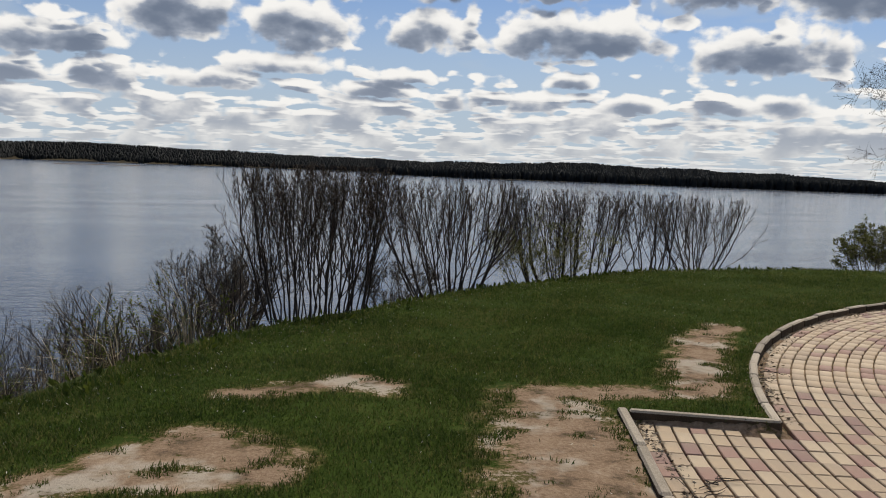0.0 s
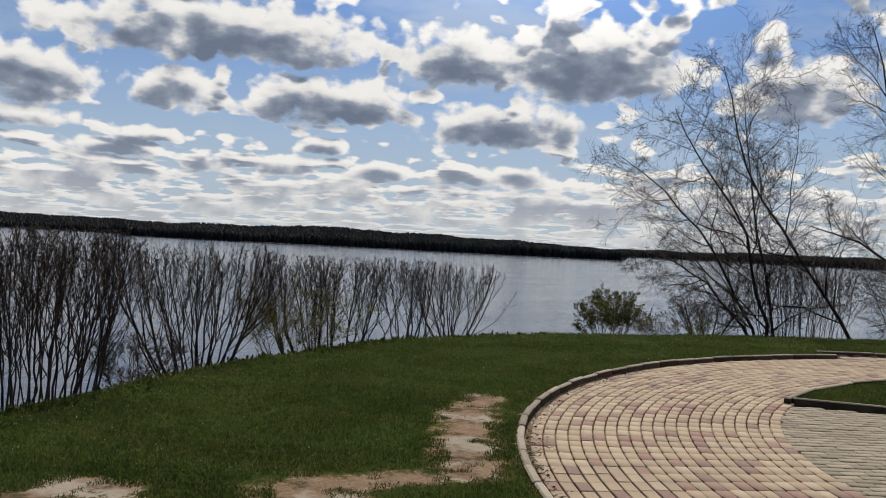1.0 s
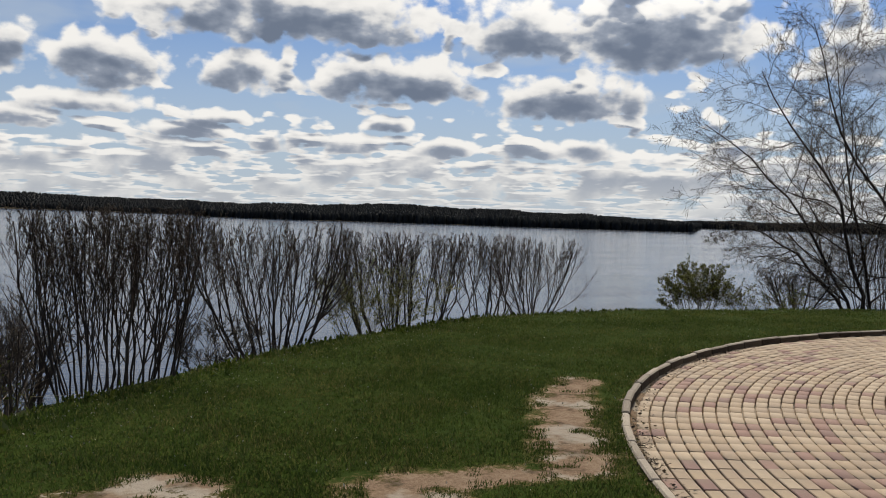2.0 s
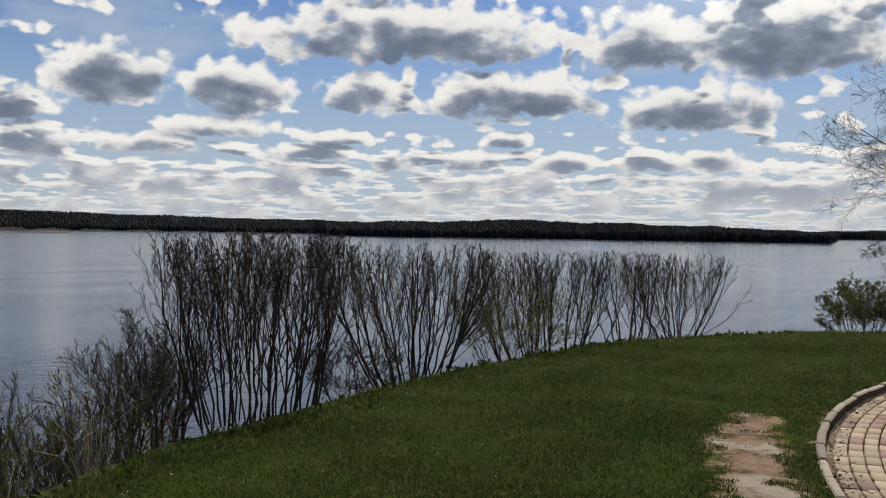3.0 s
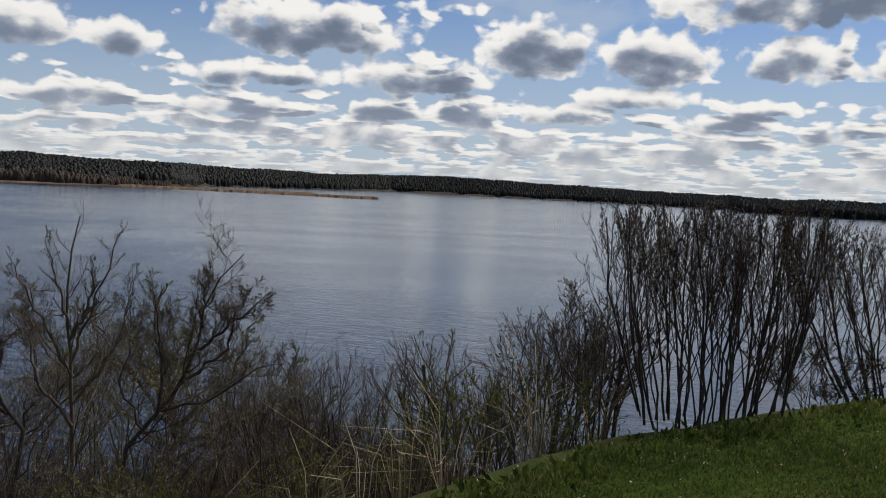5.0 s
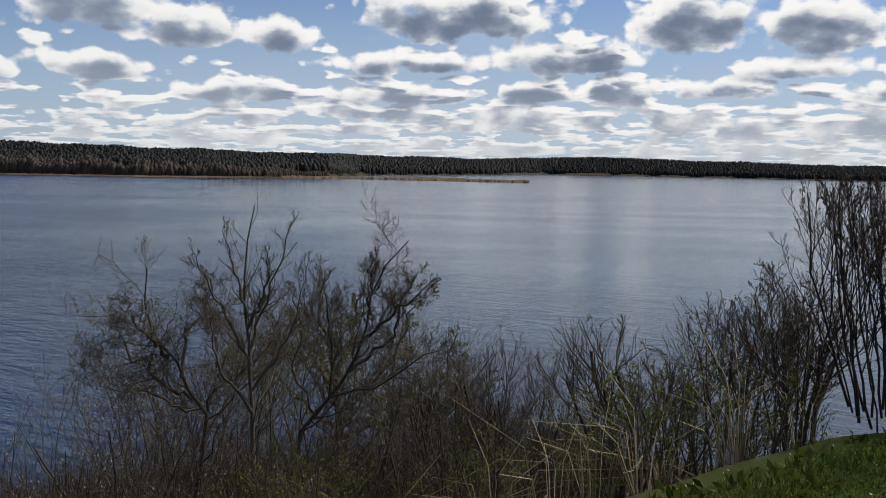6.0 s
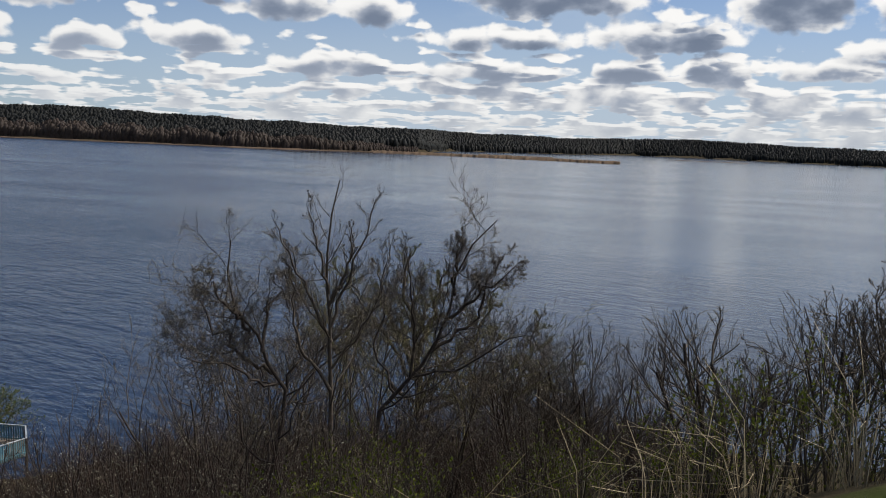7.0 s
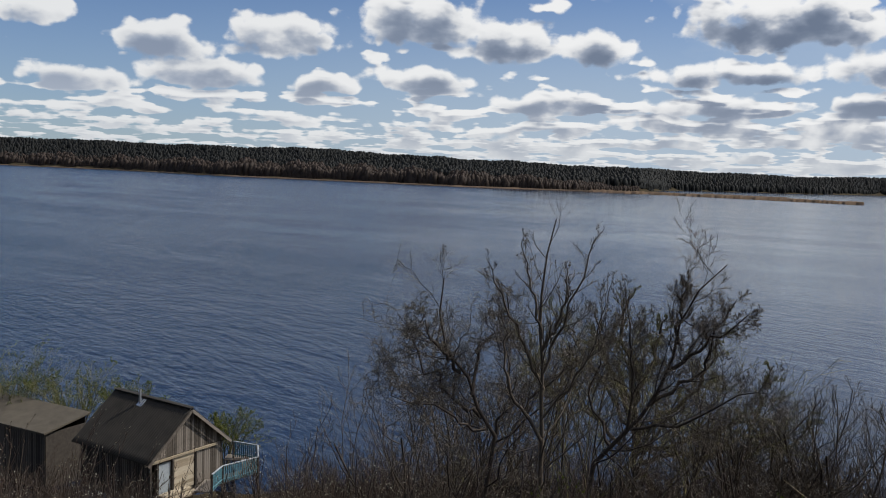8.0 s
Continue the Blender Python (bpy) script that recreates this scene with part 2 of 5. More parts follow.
# kerb sides: soil stain plus their shade, both put into this darker colour
KERB_SOIL_SHADE = material("kerb_soil_and_shade", [(0.0, (0.026, 0.019, 0.012)), (1.0, (0.085, 0.064, 0.044))], 7, 0.95, 0.5, 120, 0.1, per_piece=0.2)
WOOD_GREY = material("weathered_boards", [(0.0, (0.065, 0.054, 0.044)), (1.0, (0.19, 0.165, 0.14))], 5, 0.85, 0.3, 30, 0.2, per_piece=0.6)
WOOD_PALE = material("pale_boards", [(0.0, (0.24, 0.195, 0.135)), (1.0, (0.42, 0.36, 0.27))], 5, 0.8, 0.3, 30, 0.2, per_piece=0.4)
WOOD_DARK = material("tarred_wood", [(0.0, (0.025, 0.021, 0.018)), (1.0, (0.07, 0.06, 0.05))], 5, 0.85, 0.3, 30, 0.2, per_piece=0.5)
SLATE = material("fibre_cement_sheet", [(0.0, (0.010, 0.009, 0.008)), (1.0, (0.036, 0.032, 0.027))], 1.6, 0.9, 0.3, 25, 0.2, per_piece=0.25)
ROOF_FELT = material("roofing_felt", [(0.0, (0.05, 0.042, 0.033)), (1.0, (0.10, 0.087, 0.066))], 1.2, 0.9, 0.3, 25, 0.2)
PAINT_BLUE = material("blue_paint", [(0.0, (0.045, 0.12, 0.15)), (1.0, (0.10, 0.22, 0.26))], 6, 0.6, 0.1, 40, 0.3, per_piece=0.4)
PAINT_WHITE = material("white_paint", [(0.0, (0.19, 0.215, 0.235)), (1.0, (0.34, 0.37, 0.385))], 6, 0.6, 0.1, 40, 0.3)
TIN = material("zinc_pipe", [(0.0, (0.45, 0.46, 0.47)), (1.0, (0.66, 0.67, 0.68))], 8, 0.4, 0.05, 50, 0.5, metal=0.8)
# lifted grey tone: the haze of distance is put into the needles' colour
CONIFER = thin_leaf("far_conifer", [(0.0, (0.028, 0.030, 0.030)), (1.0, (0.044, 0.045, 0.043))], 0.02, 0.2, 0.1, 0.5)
BARE_WOOD = thin_leaf("far_bare_wood", [(0.0, (0.066, 0.052, 0.045)), (1.0, (0.102, 0.080, 0.068))], 0.02, 0.2, 0.2, 0.5)
REED = material("dry_reed", [(0.0, (0.085, 0.060, 0.042)), (1.0, (0.15, 0.108, 0.075))], 0.05, 0.95, 0.0, 0.5, 0.0, per_island=0.4)


def paver_material(name, tones, island):
    """Concrete pavers: a tone for each stone, speckle, wear."""
    m = bpy.data.materials.new(name)
    m.use_nodes = True
    n = Nodes(m.node_tree)
    co = n.tree.nodes.new("ShaderNodeTexCoord").outputs["Object"]
    pick = n.add("ShaderNodeNewGeometry", out=8) if island else n.add("ShaderNodeObjectInfo", out=5)
    grain, stain = n.noise(co, 220, 3, 0.7), n.noise(co, 2.2, 5, 0.6)
    node = n.tree.nodes.new("ShaderNodeValToRGB")
    node.color_ramp.interpolation = "CONSTANT"
    el = node.color_ramp.elements
    for k, (at, col) in enumerate(tones):
        e = el[k] if k < 2 else el.new(at)
        e.position, e.color = at, (*col, 1)
    n.put(node.inputs[0], pick)
    dirty = n.mix(n.smooth(stain, 0.45, 0.75, 0.0, 0.35), node.outputs[0], (0.20, 0.17, 0.12))
    color = n.mix(n.smooth(grain, 0.3, 0.7, 0.0, 0.22), dirty, (0.16, 0.13, 0.10))
    b = n.tree.nodes.new("ShaderNodeBsdfPrincipled")
    n.put(b.inputs["Base Color"], color)
    n.put(b.inputs["Roughness"], 0.85)
    n.put(b.inputs["Specular IOR Level"], 0.25)
    bp = n.tree.nodes.new("ShaderNodeBump")
    n.put(bp.inputs["Strength"], 0.35)
    n.put(bp.inputs["Distance"], 0.003)
    n.put(bp.inputs["Height"], grain)
    n.put(b.inputs["Normal"], bp.outputs[0])
    n.add("ShaderNodeOutputMaterial", b.outputs[0])
    return m


BEIGE_TONES = [(0.0, (0.335, 0.248, 0.158)), (0.30, (0.375, 0.288, 0.192)), (0.55, (0.305, 0.225, 0.148)), (0.82, (0.235, 0.135, 0.102)), (0.92, (0.195, 0.113, 0.09))]
GREY_TONES = [(0.0, (0.237, 0.199, 0.138)), (0.4, (0.282, 0.238, 0.165)), (0.75, (0.187, 0.158, 0.111))]
PAVER_BEIGE, PAVER_BEIGE_REST = paver_material("beige_paver", BEIGE_TONES, False), paver_material("beige_paver_rest", BEIGE_TONES, True)
PAVER_GREY = paver_material("grey_paver", GREY_TONES, True)


def make_ground_material():
    m = bpy.data.materials.new("earth_and_turf")
    m.use_nodes = True
    n = Nodes(m.node_tree)
    co = n.tree.nodes.new("ShaderNodeTexCoord").outputs["Object"]
    attr = n.tree.nodes.new("ShaderNodeAttribute")
    attr.attribute_name = "bare"
    bank = n.tree.nodes.new("ShaderNodeAttribute")
    bank.attribute_name = "bank"
    grit, mid, broad = n.noise(co, 38, 5, 0.7), n.noise(co, 4, 6, 0.65), n.noise(co, 0.7, 3, 0.5)
    turf = n.ramp(n.math("MULTIPLY_ADD", mid, 0.6, n.math("MULTIPLY", broad, 0.4)), [(0.3, (0.016, 0.029, 0.005)), (0.55, (0.030, 0.046, 0.008)), (0.75, (0.060, 0.058, 0.018))])
    sand = n.ramp(n.math("MULTIPLY_ADD", grit, 0.5, n.math("MULTIPLY", mid, 0.5)), [(0.3, (0.085, 0.054, 0.034)), (0.5, (0.175, 0.120, 0.078)), (0.7, (0.28, 0.21, 0.145))])
    litter = n.ramp(n.math("MULTIPLY_ADD", grit, 0.5, n.math("MULTIPLY", mid, 0.5)), [(0.3, (0.025, 0.020, 0.013)), (0.6, (0.056, 0.045, 0.027)), (0.75, (0.09, 0.075, 0.039))])
    ragged = n.math("MULTIPLY_ADD", mid, 2.6, n.math("MULTIPLY_ADD", grit, 1.5, -2.05))
    edge = n.math("MULTIPLY_ADD", ragged, n.smooth(attr.outputs["Fac"], 0.0, 0.45), attr.outputs["Fac"])
    worn = n.ramp(n.math("MULTIPLY_ADD", grit, 0.5, n.math("MULTIPLY", mid, 0.5)), [(0.35, (0.05, 0.042, 0.016)), (0.7, (0.15, 0.115, 0.05))])
    color = n.mix(n.smooth(edge, 0.12, 0.42), turf, worn)
    sand = n.mix(n.smooth(mid, 0.48, 0.36, 0.0, 0.75), sand, (0.055, 0.042, 0.028))
    sand = n.mix(n.smooth(n.noise(co, 1.6, 4, 0.6), 0.5, 0.6, 0.0, 0.75), sand, (0.31, 0.275, 0.22))
    color = n.mix(n.smooth(edge, 0.44, 0.62), color, sand)
    color = n.mix(bank.outputs["Fac"], color, litter)
    b = n.tree.nodes.new("ShaderNodeBsdfPrincipled")
    n.put(b.inputs["Base Color"], color)
    n.put(b.inputs["Roughness"], 1.0)
    n.put(b.inputs["Specular IOR Level"], 0.02)
    bp = n.tree.nodes.new("ShaderNodeBump")
    n.put(bp.inputs["Strength"], 0.7)
    n.put(bp.inputs["Distance"], 0.03)
    n.put(bp.inputs["Height"], n.math("MULTIPLY_ADD", grit, 0.4, mid))
    n.put(b.inputs["Normal"], bp.outputs[0])
    n.add("ShaderNodeOutputMaterial", b.outputs[0])
    return m


def make_water_material():
    m = bpy.data.materials.new("lake_water")
    m.use_nodes = True
    n = Nodes(m.node_tree)
    co = n.tree.nodes.new("ShaderNodeTexCoord").outputs["Object"]
    turned = n.tree.nodes.new("ShaderNodeMapping")
    n.put(turned.inputs[0], co)
    turned.inputs["Rotation"].default_value = (0, 0, radians(-57))
    turned.inputs["Scale"].default_value = (0.33, 1.0, 1.0)
    chop, ripple = n.noise(turned.outputs[0], 1.2, 4, 0.55), n.noise(turned.outputs[0], 6.0, 3, 0.6)
    gust = n.noise(co, 0.012, 3, 0.5)
    swell = n.noise(turned.outputs[0], 0.42, 3, 0.55)
    h = n.math("MULTIPLY_ADD", swell, 2.2, n.math("MULTIPLY_ADD", ripple, 0.22, n.math("MULTIPLY", chop, 1.5)))
    bp = n.tree.nodes.new("ShaderNodeBump")
    lee = n.vec("DOT_PRODUCT", co, (0.643, 0.766, 0.0))
    calm = n.smooth(n.math("MULTIPLY_ADD", gust, 170.0, lee), 20.0, 150.0, 1.2, 0.16)
    n.put(bp.inputs["Strength"], calm)
    n.put(bp.inputs["Distance"], 0.2)
    n.put(bp.inputs["Height"], h)
    b = n.tree.nodes.new("ShaderNodeBsdfPrincipled")
    n.put(b.inputs["Base Color"], (0.007, 0.016, 0.036, 1))
    bands = n.noise(n.vec("MULTIPLY", turned.outputs[0], (0.05, 0.16, 1.0)), 0.35, 3, 0.55)
    n.put(b.inputs["Roughness"], n.math("ADD", n.smooth(calm, 0.16, 1.2, 0.11, 0.2), n.smooth(bands, 0.35, 0.65, 0.0, 0.05)))
    n.put(b.inputs["IOR"], 1.38)
    n.put(b.inputs["Normal"], bp.outputs[0])
    n.add("ShaderNodeOutputMaterial", b.outputs[0])
    return m


# ---- building helpers ----
def mesh_of(name, verts, faces, mat, smooth=False):
    me = bpy.data.meshes.new(name)
    verts = np.asarray(verts, dtype=np.float32).reshape(-1, 3)
    if isinstance(faces, np.ndarray):
        me.vertices.add(len(verts))
        me.vertices.foreach_set("co", verts.ravel())
        k = faces.shape[1]
        me.loops.add(faces.size)
        me.loops.foreach_set("vertex_index", faces.ravel().astype(np.int32))
        me.polygons.add(len(faces))
        me.polygons.foreach_set("loop_start", np.arange(0, faces.size, k, dtype=np.int32))
        me.update(calc_edges=True)
    else:
        me.from_pydata([tuple(v) for v in verts], [], faces)
    me.materials.append(mat)
    if smooth:
        me.polygons.foreach_set("use_smooth", np.ones(len(me.polygons), dtype=bool))
    return me


def part(name, me, parent=None, label="", at=None):
    ob = new(name, me)
    if parent is not None:
        ob.parent = parent
    if at is not None:
        ob.matrix_basis = at
    if label:
        ob["label"] = label
    return ob


def thing(name, at, label, category, group="", kind=""):
    ob = new(name)
    ob.matrix_basis = at
    ob.empty_display_size = 0.2
    return tagged(ob, label, category, group, kind)


def box_mesh(name, size, mat, bevel=0.0, centre=(0, 0, 0)):
    bm = bmesh.new()
    bmesh.ops.create_cube(bm, size=1.0)
    bmesh.ops.scale(bm, vec=size, verts=bm.verts)
    if bevel:
        bmesh.ops.bevel(bm, geom=bm.edges[:], offset=bevel, segments=1, affect="EDGES")
    bmesh.ops.translate(bm, vec=centre, verts=bm.verts)
    me = bpy.data.meshes.new(name)
    bm.to_mesh(me)
    bm.free()
    me.materials.append(mat)
    return me


class Tubes:
    """Many tapered tubes in one mesh."""

    def __init__(self):
        self.v, self.f, self.n = [], [], 0

    def add(self, pts, radii, sides=4):
        self.many(np.asarray(pts, dtype=float)[None], np.asarray(radii, dtype=float)[None], sides)

    def many(self, pts, radii, sides=3):
        """pts: tubes x points x 3, radii: tubes x points."""
        tang = normed(np.gradient(pts, axis=1))
        ref = np.where(np.abs(tang[:, :1, :1]) < 0.8, np.array([1.0, 0.13, 0.07]), np.array([0.1, 1.0, 0.05]))
        a = normed(cross3(tang, np.broadcast_to(ref, tang.shape)))
        b = cross3(tang, a)
        ang = np.arange(sides) * 2 * np.pi / sides
        ring = pts[:, :, None, :] + radii[:, :, None, None] * (np.cos(ang)[:, None] * a[:, :, None, :] + np.sin(ang)[:, None] * b[:, :, None, :])
        n, k, m = len(pts), pts.shape[1], sides
        i = np.arange((k - 1) * m).reshape(k - 1, m)
        j = np.roll(i, -1, axis=1)
        one = np.stack([i, j, j + m, i + m], axis=-1).reshape(-1, 4)
        self.f.append((one[None] + (np.arange(n) * k * m)[:, None, None]).reshape(-1, 4) + self.n)
        self.v.append(ring.reshape(-1, 3))
        self.n += n * k * m

    def mesh(self, name, mat):
        return mesh_of(name, np.concatenate(self.v), np.concatenate(self.f), mat, smooth=True)


def normed(v):
    return v / (np.sqrt((v * v).sum(-1, keepdims=True)) + 1e-9)


def cross3(a, b):
    return np.stack([a[..., 1] * b[..., 2] - a[..., 2] * b[..., 1], a[..., 2] * b[..., 0] - a[..., 0] * b[..., 2], a[..., 0] * b[..., 1] - a[..., 1] * b[..., 0]], -1)


def flakes(name, places, size, mat, rng, aspect=0.5, flat=False):
    """Small leaves or buds: a folded quad at each place."""
    p = np.asarray(places, dtype=float)
    k = len(p)
    d = rng.normal(size=(k, 3))
    d[:, 2] = np.abs(d[:, 2]) * 0.12 if flat else np.abs(d[:, 2]) + 0.4
    d /= np.linalg.norm(d, axis=1)[:, None]
    s = np.cross(d, rng.normal(size=(k, 3)) * ((0.15, 0.15, 1) if flat else (1, 1, 1)))
    s /= np.linalg.norm(s, axis=1)[:, None] + 1e-9
    ln = (size * rng.uniform(0.6, 1.3, k))[:, None]
    up = np.cross(d, s)
    v = np.stack([p, p + d * ln * 0.5 + s * ln * aspect * 0.5 + up * ln * 0.1, p + d * ln, p + d * ln * 0.5 - s * ln * aspect * 0.5 + up * ln * 0.1], axis=1)
    return mesh_of(name, v.reshape(-1, 3), np.arange(4 * k).reshape(k, 4), mat)


# ---- the ground: plateau, bank, lake bed and far shore in one sheet ----
EYE_Z, WATER_Z = 1.6, -18.0
EDGE = np.array([(-30, -60), (-8, -12), (-4.2, 0), (-3.3, 3.6), (-2.85, 5.3), (-2.45, 6.4), (-1.95, 7.7), (-1.5, 8.6), (-1.0, 9.25), (-0.45, 10.2),
                 (1.0, 12.1), (3.0, 14.0), (5.1, 15.1), (7.4, 15.5), (11.3, 15.7), (14.5, 15.1), (24, 12), (60, -2), (90, -60)], dtype=float)
RING = (10.06, 4.06)                    # centre of the round paving
R_KERB, R_GREY = 7.98, 5.68
# azimuth, distance of the far water line, elevation of the wood's top, in degrees and metres
SHORE = [(-100, 2300, 1.2), (-80, 2250, 1.2), (-74, 1950, 1.2), (-67, 1550, 1.22), (-60, 1420, 1.3), (-52, 1280, 1.02), (-45, 1290, .88), (-40, 1400, .78),
         (-38, 1900, .73), (-30, 2300, .6), (-26, 2900, .68), (-22, 2800, .82), (-18, 2600, .66), (-11, 2350, .5), (-4.2, 2100, .38), (-3.6, 1750, .33),
         (0, 1620, .33), (4, 1560, .4), (9, 1540, .52), (13, 1500, .42), (16, 1450, .36), (21, 1430, .2), (25, 1430, .06), (28.3, 1430, -.03),
         (28.8, 2100, -.05), (33, 2150, .0), (38, 2100, .15), (44, 2100, .14), (70, 2200, .3)]
SHORE = np.array(SHORE)
TREE_H = 17.0


def signed_edge(x, y):
    """Distance beyond the plateau's edge: negative on the lawn, positive down the bank."""
    p = np.stack([x, y], -1)[..., None, :]
    a, b = EDGE[:-1], EDGE[1:]
    ab = b - a
    t = np.clip(((p - a) * ab).sum(-1) / (ab * ab).sum(-1), 0, 1)
    d = np.sqrt(((p - a - t[..., None] * ab) ** 2).sum(-1)).min(-1)
    inside = np.zeros(np.shape(x), dtype=bool)
    for (x0, y0), (x1, y1) in zip(EDGE, np.roll(EDGE, -1, axis=0)):
        if y0 != y1:
            inside ^= ((y0 > y) != (y1 > y)) & (x < (x1 - x0) * (y - y0) / (y1 - y0) + x0)
    return np.where(inside, -d, d)


def ripple(x, y):
    return 0.5 * np.sin(1.7 * x + 0.6 * y) + 0.3 * np.sin(3.1 * y - 1.3 * x + 1.0) + 0.2 * np.sin(5.3 * x + 4.1 * y)


def paved(x, y):
    """How far inside the paving a place lies (positive inside)."""
    r = np.hypot(x - RING[0], y - RING[1])
    left = x - (0.86 + 0.078 * (y - 0.3))                 # right of the straight kerb
    wing = np.minimum(left, (5.42 - 0.19 * (x - 1.2)) - y)
    gate = np.minimum(np.minimum(x - 10.25, 12.42 - 0.2 * (x - 10.1) - y), 22 - x)
    return np.maximum(np.maximum(R_KERB - r, wing), gate)


def height(x, y):
    d = signed_edge(x, y)
    top = 0.055 - 0.10 * np.clip((d + 2.2) / 2.2, 0, 1) ** 2 + 0.018 * ripple(x, y)
    bank = np.interp(d, [0, 0.5, 1.5, 3, 6, 10, 16, 24, 32, 40, 46, 52, 80], [0, -.12, -.70, -1.5, -2.9, -4.7, -7.2, -10.5, -13.6, -16.1, -17.2, -18.4, -20.5])
    z = np.where(d < 0, top, top + bank + 0.15 * np.clip(d / 4, 0, 1) * ripple(x * 0.6, y * 0.6))
    inside = np.clip(paved(x, y) / 0.1 + 0.3, 0, 1)
    z = np.where(d < 0, z * (1 - inside) - 0.032 * inside, z)
    r = np.hypot(x, y)
    az = np.degrees(np.arctan2(x, y))
    shore = np.interp(az, SHORE[:, 0], SHORE[:, 1])
    crest = EYE_Z + (shore + 250) * np.tan(np.radians(np.interp(az, SHORE[:, 0], SHORE[:, 2]))) - TREE_H
    beyond = np.clip((r - shore) / 250, 0, 1)
    land = WATER_Z - 0.4 + (np.maximum(crest, WATER_Z + 2) - WATER_Z + 0.4) * beyond ** 0.8
    return np.where((r > shore - 60) & (r > 700) & (np.abs(az) < 110), np.where(r > shore, land, WATER_Z - 1.0), z)


# bare trodden earth: lines with a width
BARE = [((-1.8, 3.9), (-1.35, 4.55), .22), ((-1.35, 4.6), (-0.95, 4.35), .24), ((-1.5, 4.0), (-0.8, 4.1), .14), ((-1.3, 5.66), (-0.45, 6.02), .14),
        ((-0.6, 6.0), (-0.4, 5.9), .18), ((2.95, 8.75), (2.6, 8.2), .16), ((2.55, 8.1), (2.15, 6.9), .19), ((2.1, 6.8), (1.95, 6.15), .2),
        ((1.95, 6.02), (0.75, 5.95), .13), ((0.75, 5.8), (0.72, 5.2), .27), ((0.7, 5.2), (0.65, 3.4), .30), ((0.95, 5.3), (0.95, 3.6), .18), ((0.6, 3.4), (0.2, -3), .4)]


def bareness(x, y):
    best = np.zeros(np.shape(x))
    for (x0, y0), (x1, y1), w in BARE:
        dx, dy = x1 - x0, y1 - y0
        t = np.clip(((x - x0) * dx + (y - y0) * dy) / (dx * dx + dy * dy), 0, 1)
        d = np.hypot(x - x0 - t * dx, y - y0 - t * dy)
        best = np.maximum(best, np.clip(1.05 - 0.52 * d / w, 0, 1))
    return best


def tufts(x, y):
    return np.sin(x * 9 + 2 * np.sin(y * 7)) * np.sin(y * 11 + 2 * np.sin(x * 6)) + 0.6 * np.sin(x * 23 + y * 17) * np.sin(y * 29 - x * 13)


def make_ground():
    centre = (0.0, 4.0)
    radii = np.concatenate([np.arange(0.1, 17, 0.09), 17 * np.power(4600 / 17, np.linspace(0.012, 1, 130))])
    k, m = len(radii), 420
    ang = np.arange(m) * 2 * np.pi / m
    x = np.concatenate([[centre[0]], (centre[0] + radii[:, None] * np.sin(ang)).ravel()])
    y = np.concatenate([[centre[1]], (centre[1] + radii[:, None] * np.cos(ang)).ravel()])
    z = np.concatenate([height(c[0], c[1]) for c in zip(np.array_split(x, 20), np.array_split(y, 20))])
    i = 1 + np.arange((k - 1) * m).reshape(k - 1, m)
    j = np.roll(i, -1, axis=1)
    quads = np.stack([i, i + m, j + m, j], -1).reshape(-1, 4)
    cap = np.array([(0, 1 + q, 1 + (q + 1) % m, 1 + (q + 1) % m) for q in range(m)])
    me = mesh_of("ground", np.stack([x, y, z], -1), [tuple(q) for q in quads] + [tuple(c[:3]) for c in cap], make_ground_material(), smooth=True)
    d = np.concatenate([signed_edge(c[0], c[1]) for c in zip(np.array_split(x, 20), np.array_split(y, 20))])
    for name, value in (("bare", np.maximum(bareness(x, y), (paved(x, y) > -0.04) * 0.8)), ("bank", np.clip((d - 0.15) / 0.7, 0, 1))):
        me.attributes.new(name, "FLOAT", "POINT").data.foreach_set("value", value.astype(np.float32))
    tagged(new("ground", me), "green lawn with bare sandy patches and a steep overgrown bank", "ground", kind="structure")


make_ground()


def make_lake():
    radii = np.concatenate([[25], 25 * np.power(4500 / 25, np.linspace(0.03, 1, 40))])
    m = 96
    ang = np.arange(m) * 2 * np.pi / m
    v = np.stack([(radii[:, None] * np.sin(ang)).ravel(), (radii[:, None] * np.cos(ang)).ravel(), np.full(len(radii) * m, WATER_Z)], -1)
    i = np.arange((len(radii) - 1) * m).reshape(-1, m)
    j = np.roll(i, -1, axis=1)
    me = mesh_of("water", v, np.stack([i, i + m, j + m, j], -1).reshape(-1, 4), make_water_material(), smooth=True)
    tagged(new("water", me), "wide blue-grey lake with small wind ripples", "lake", kind="structure")


make_lake()


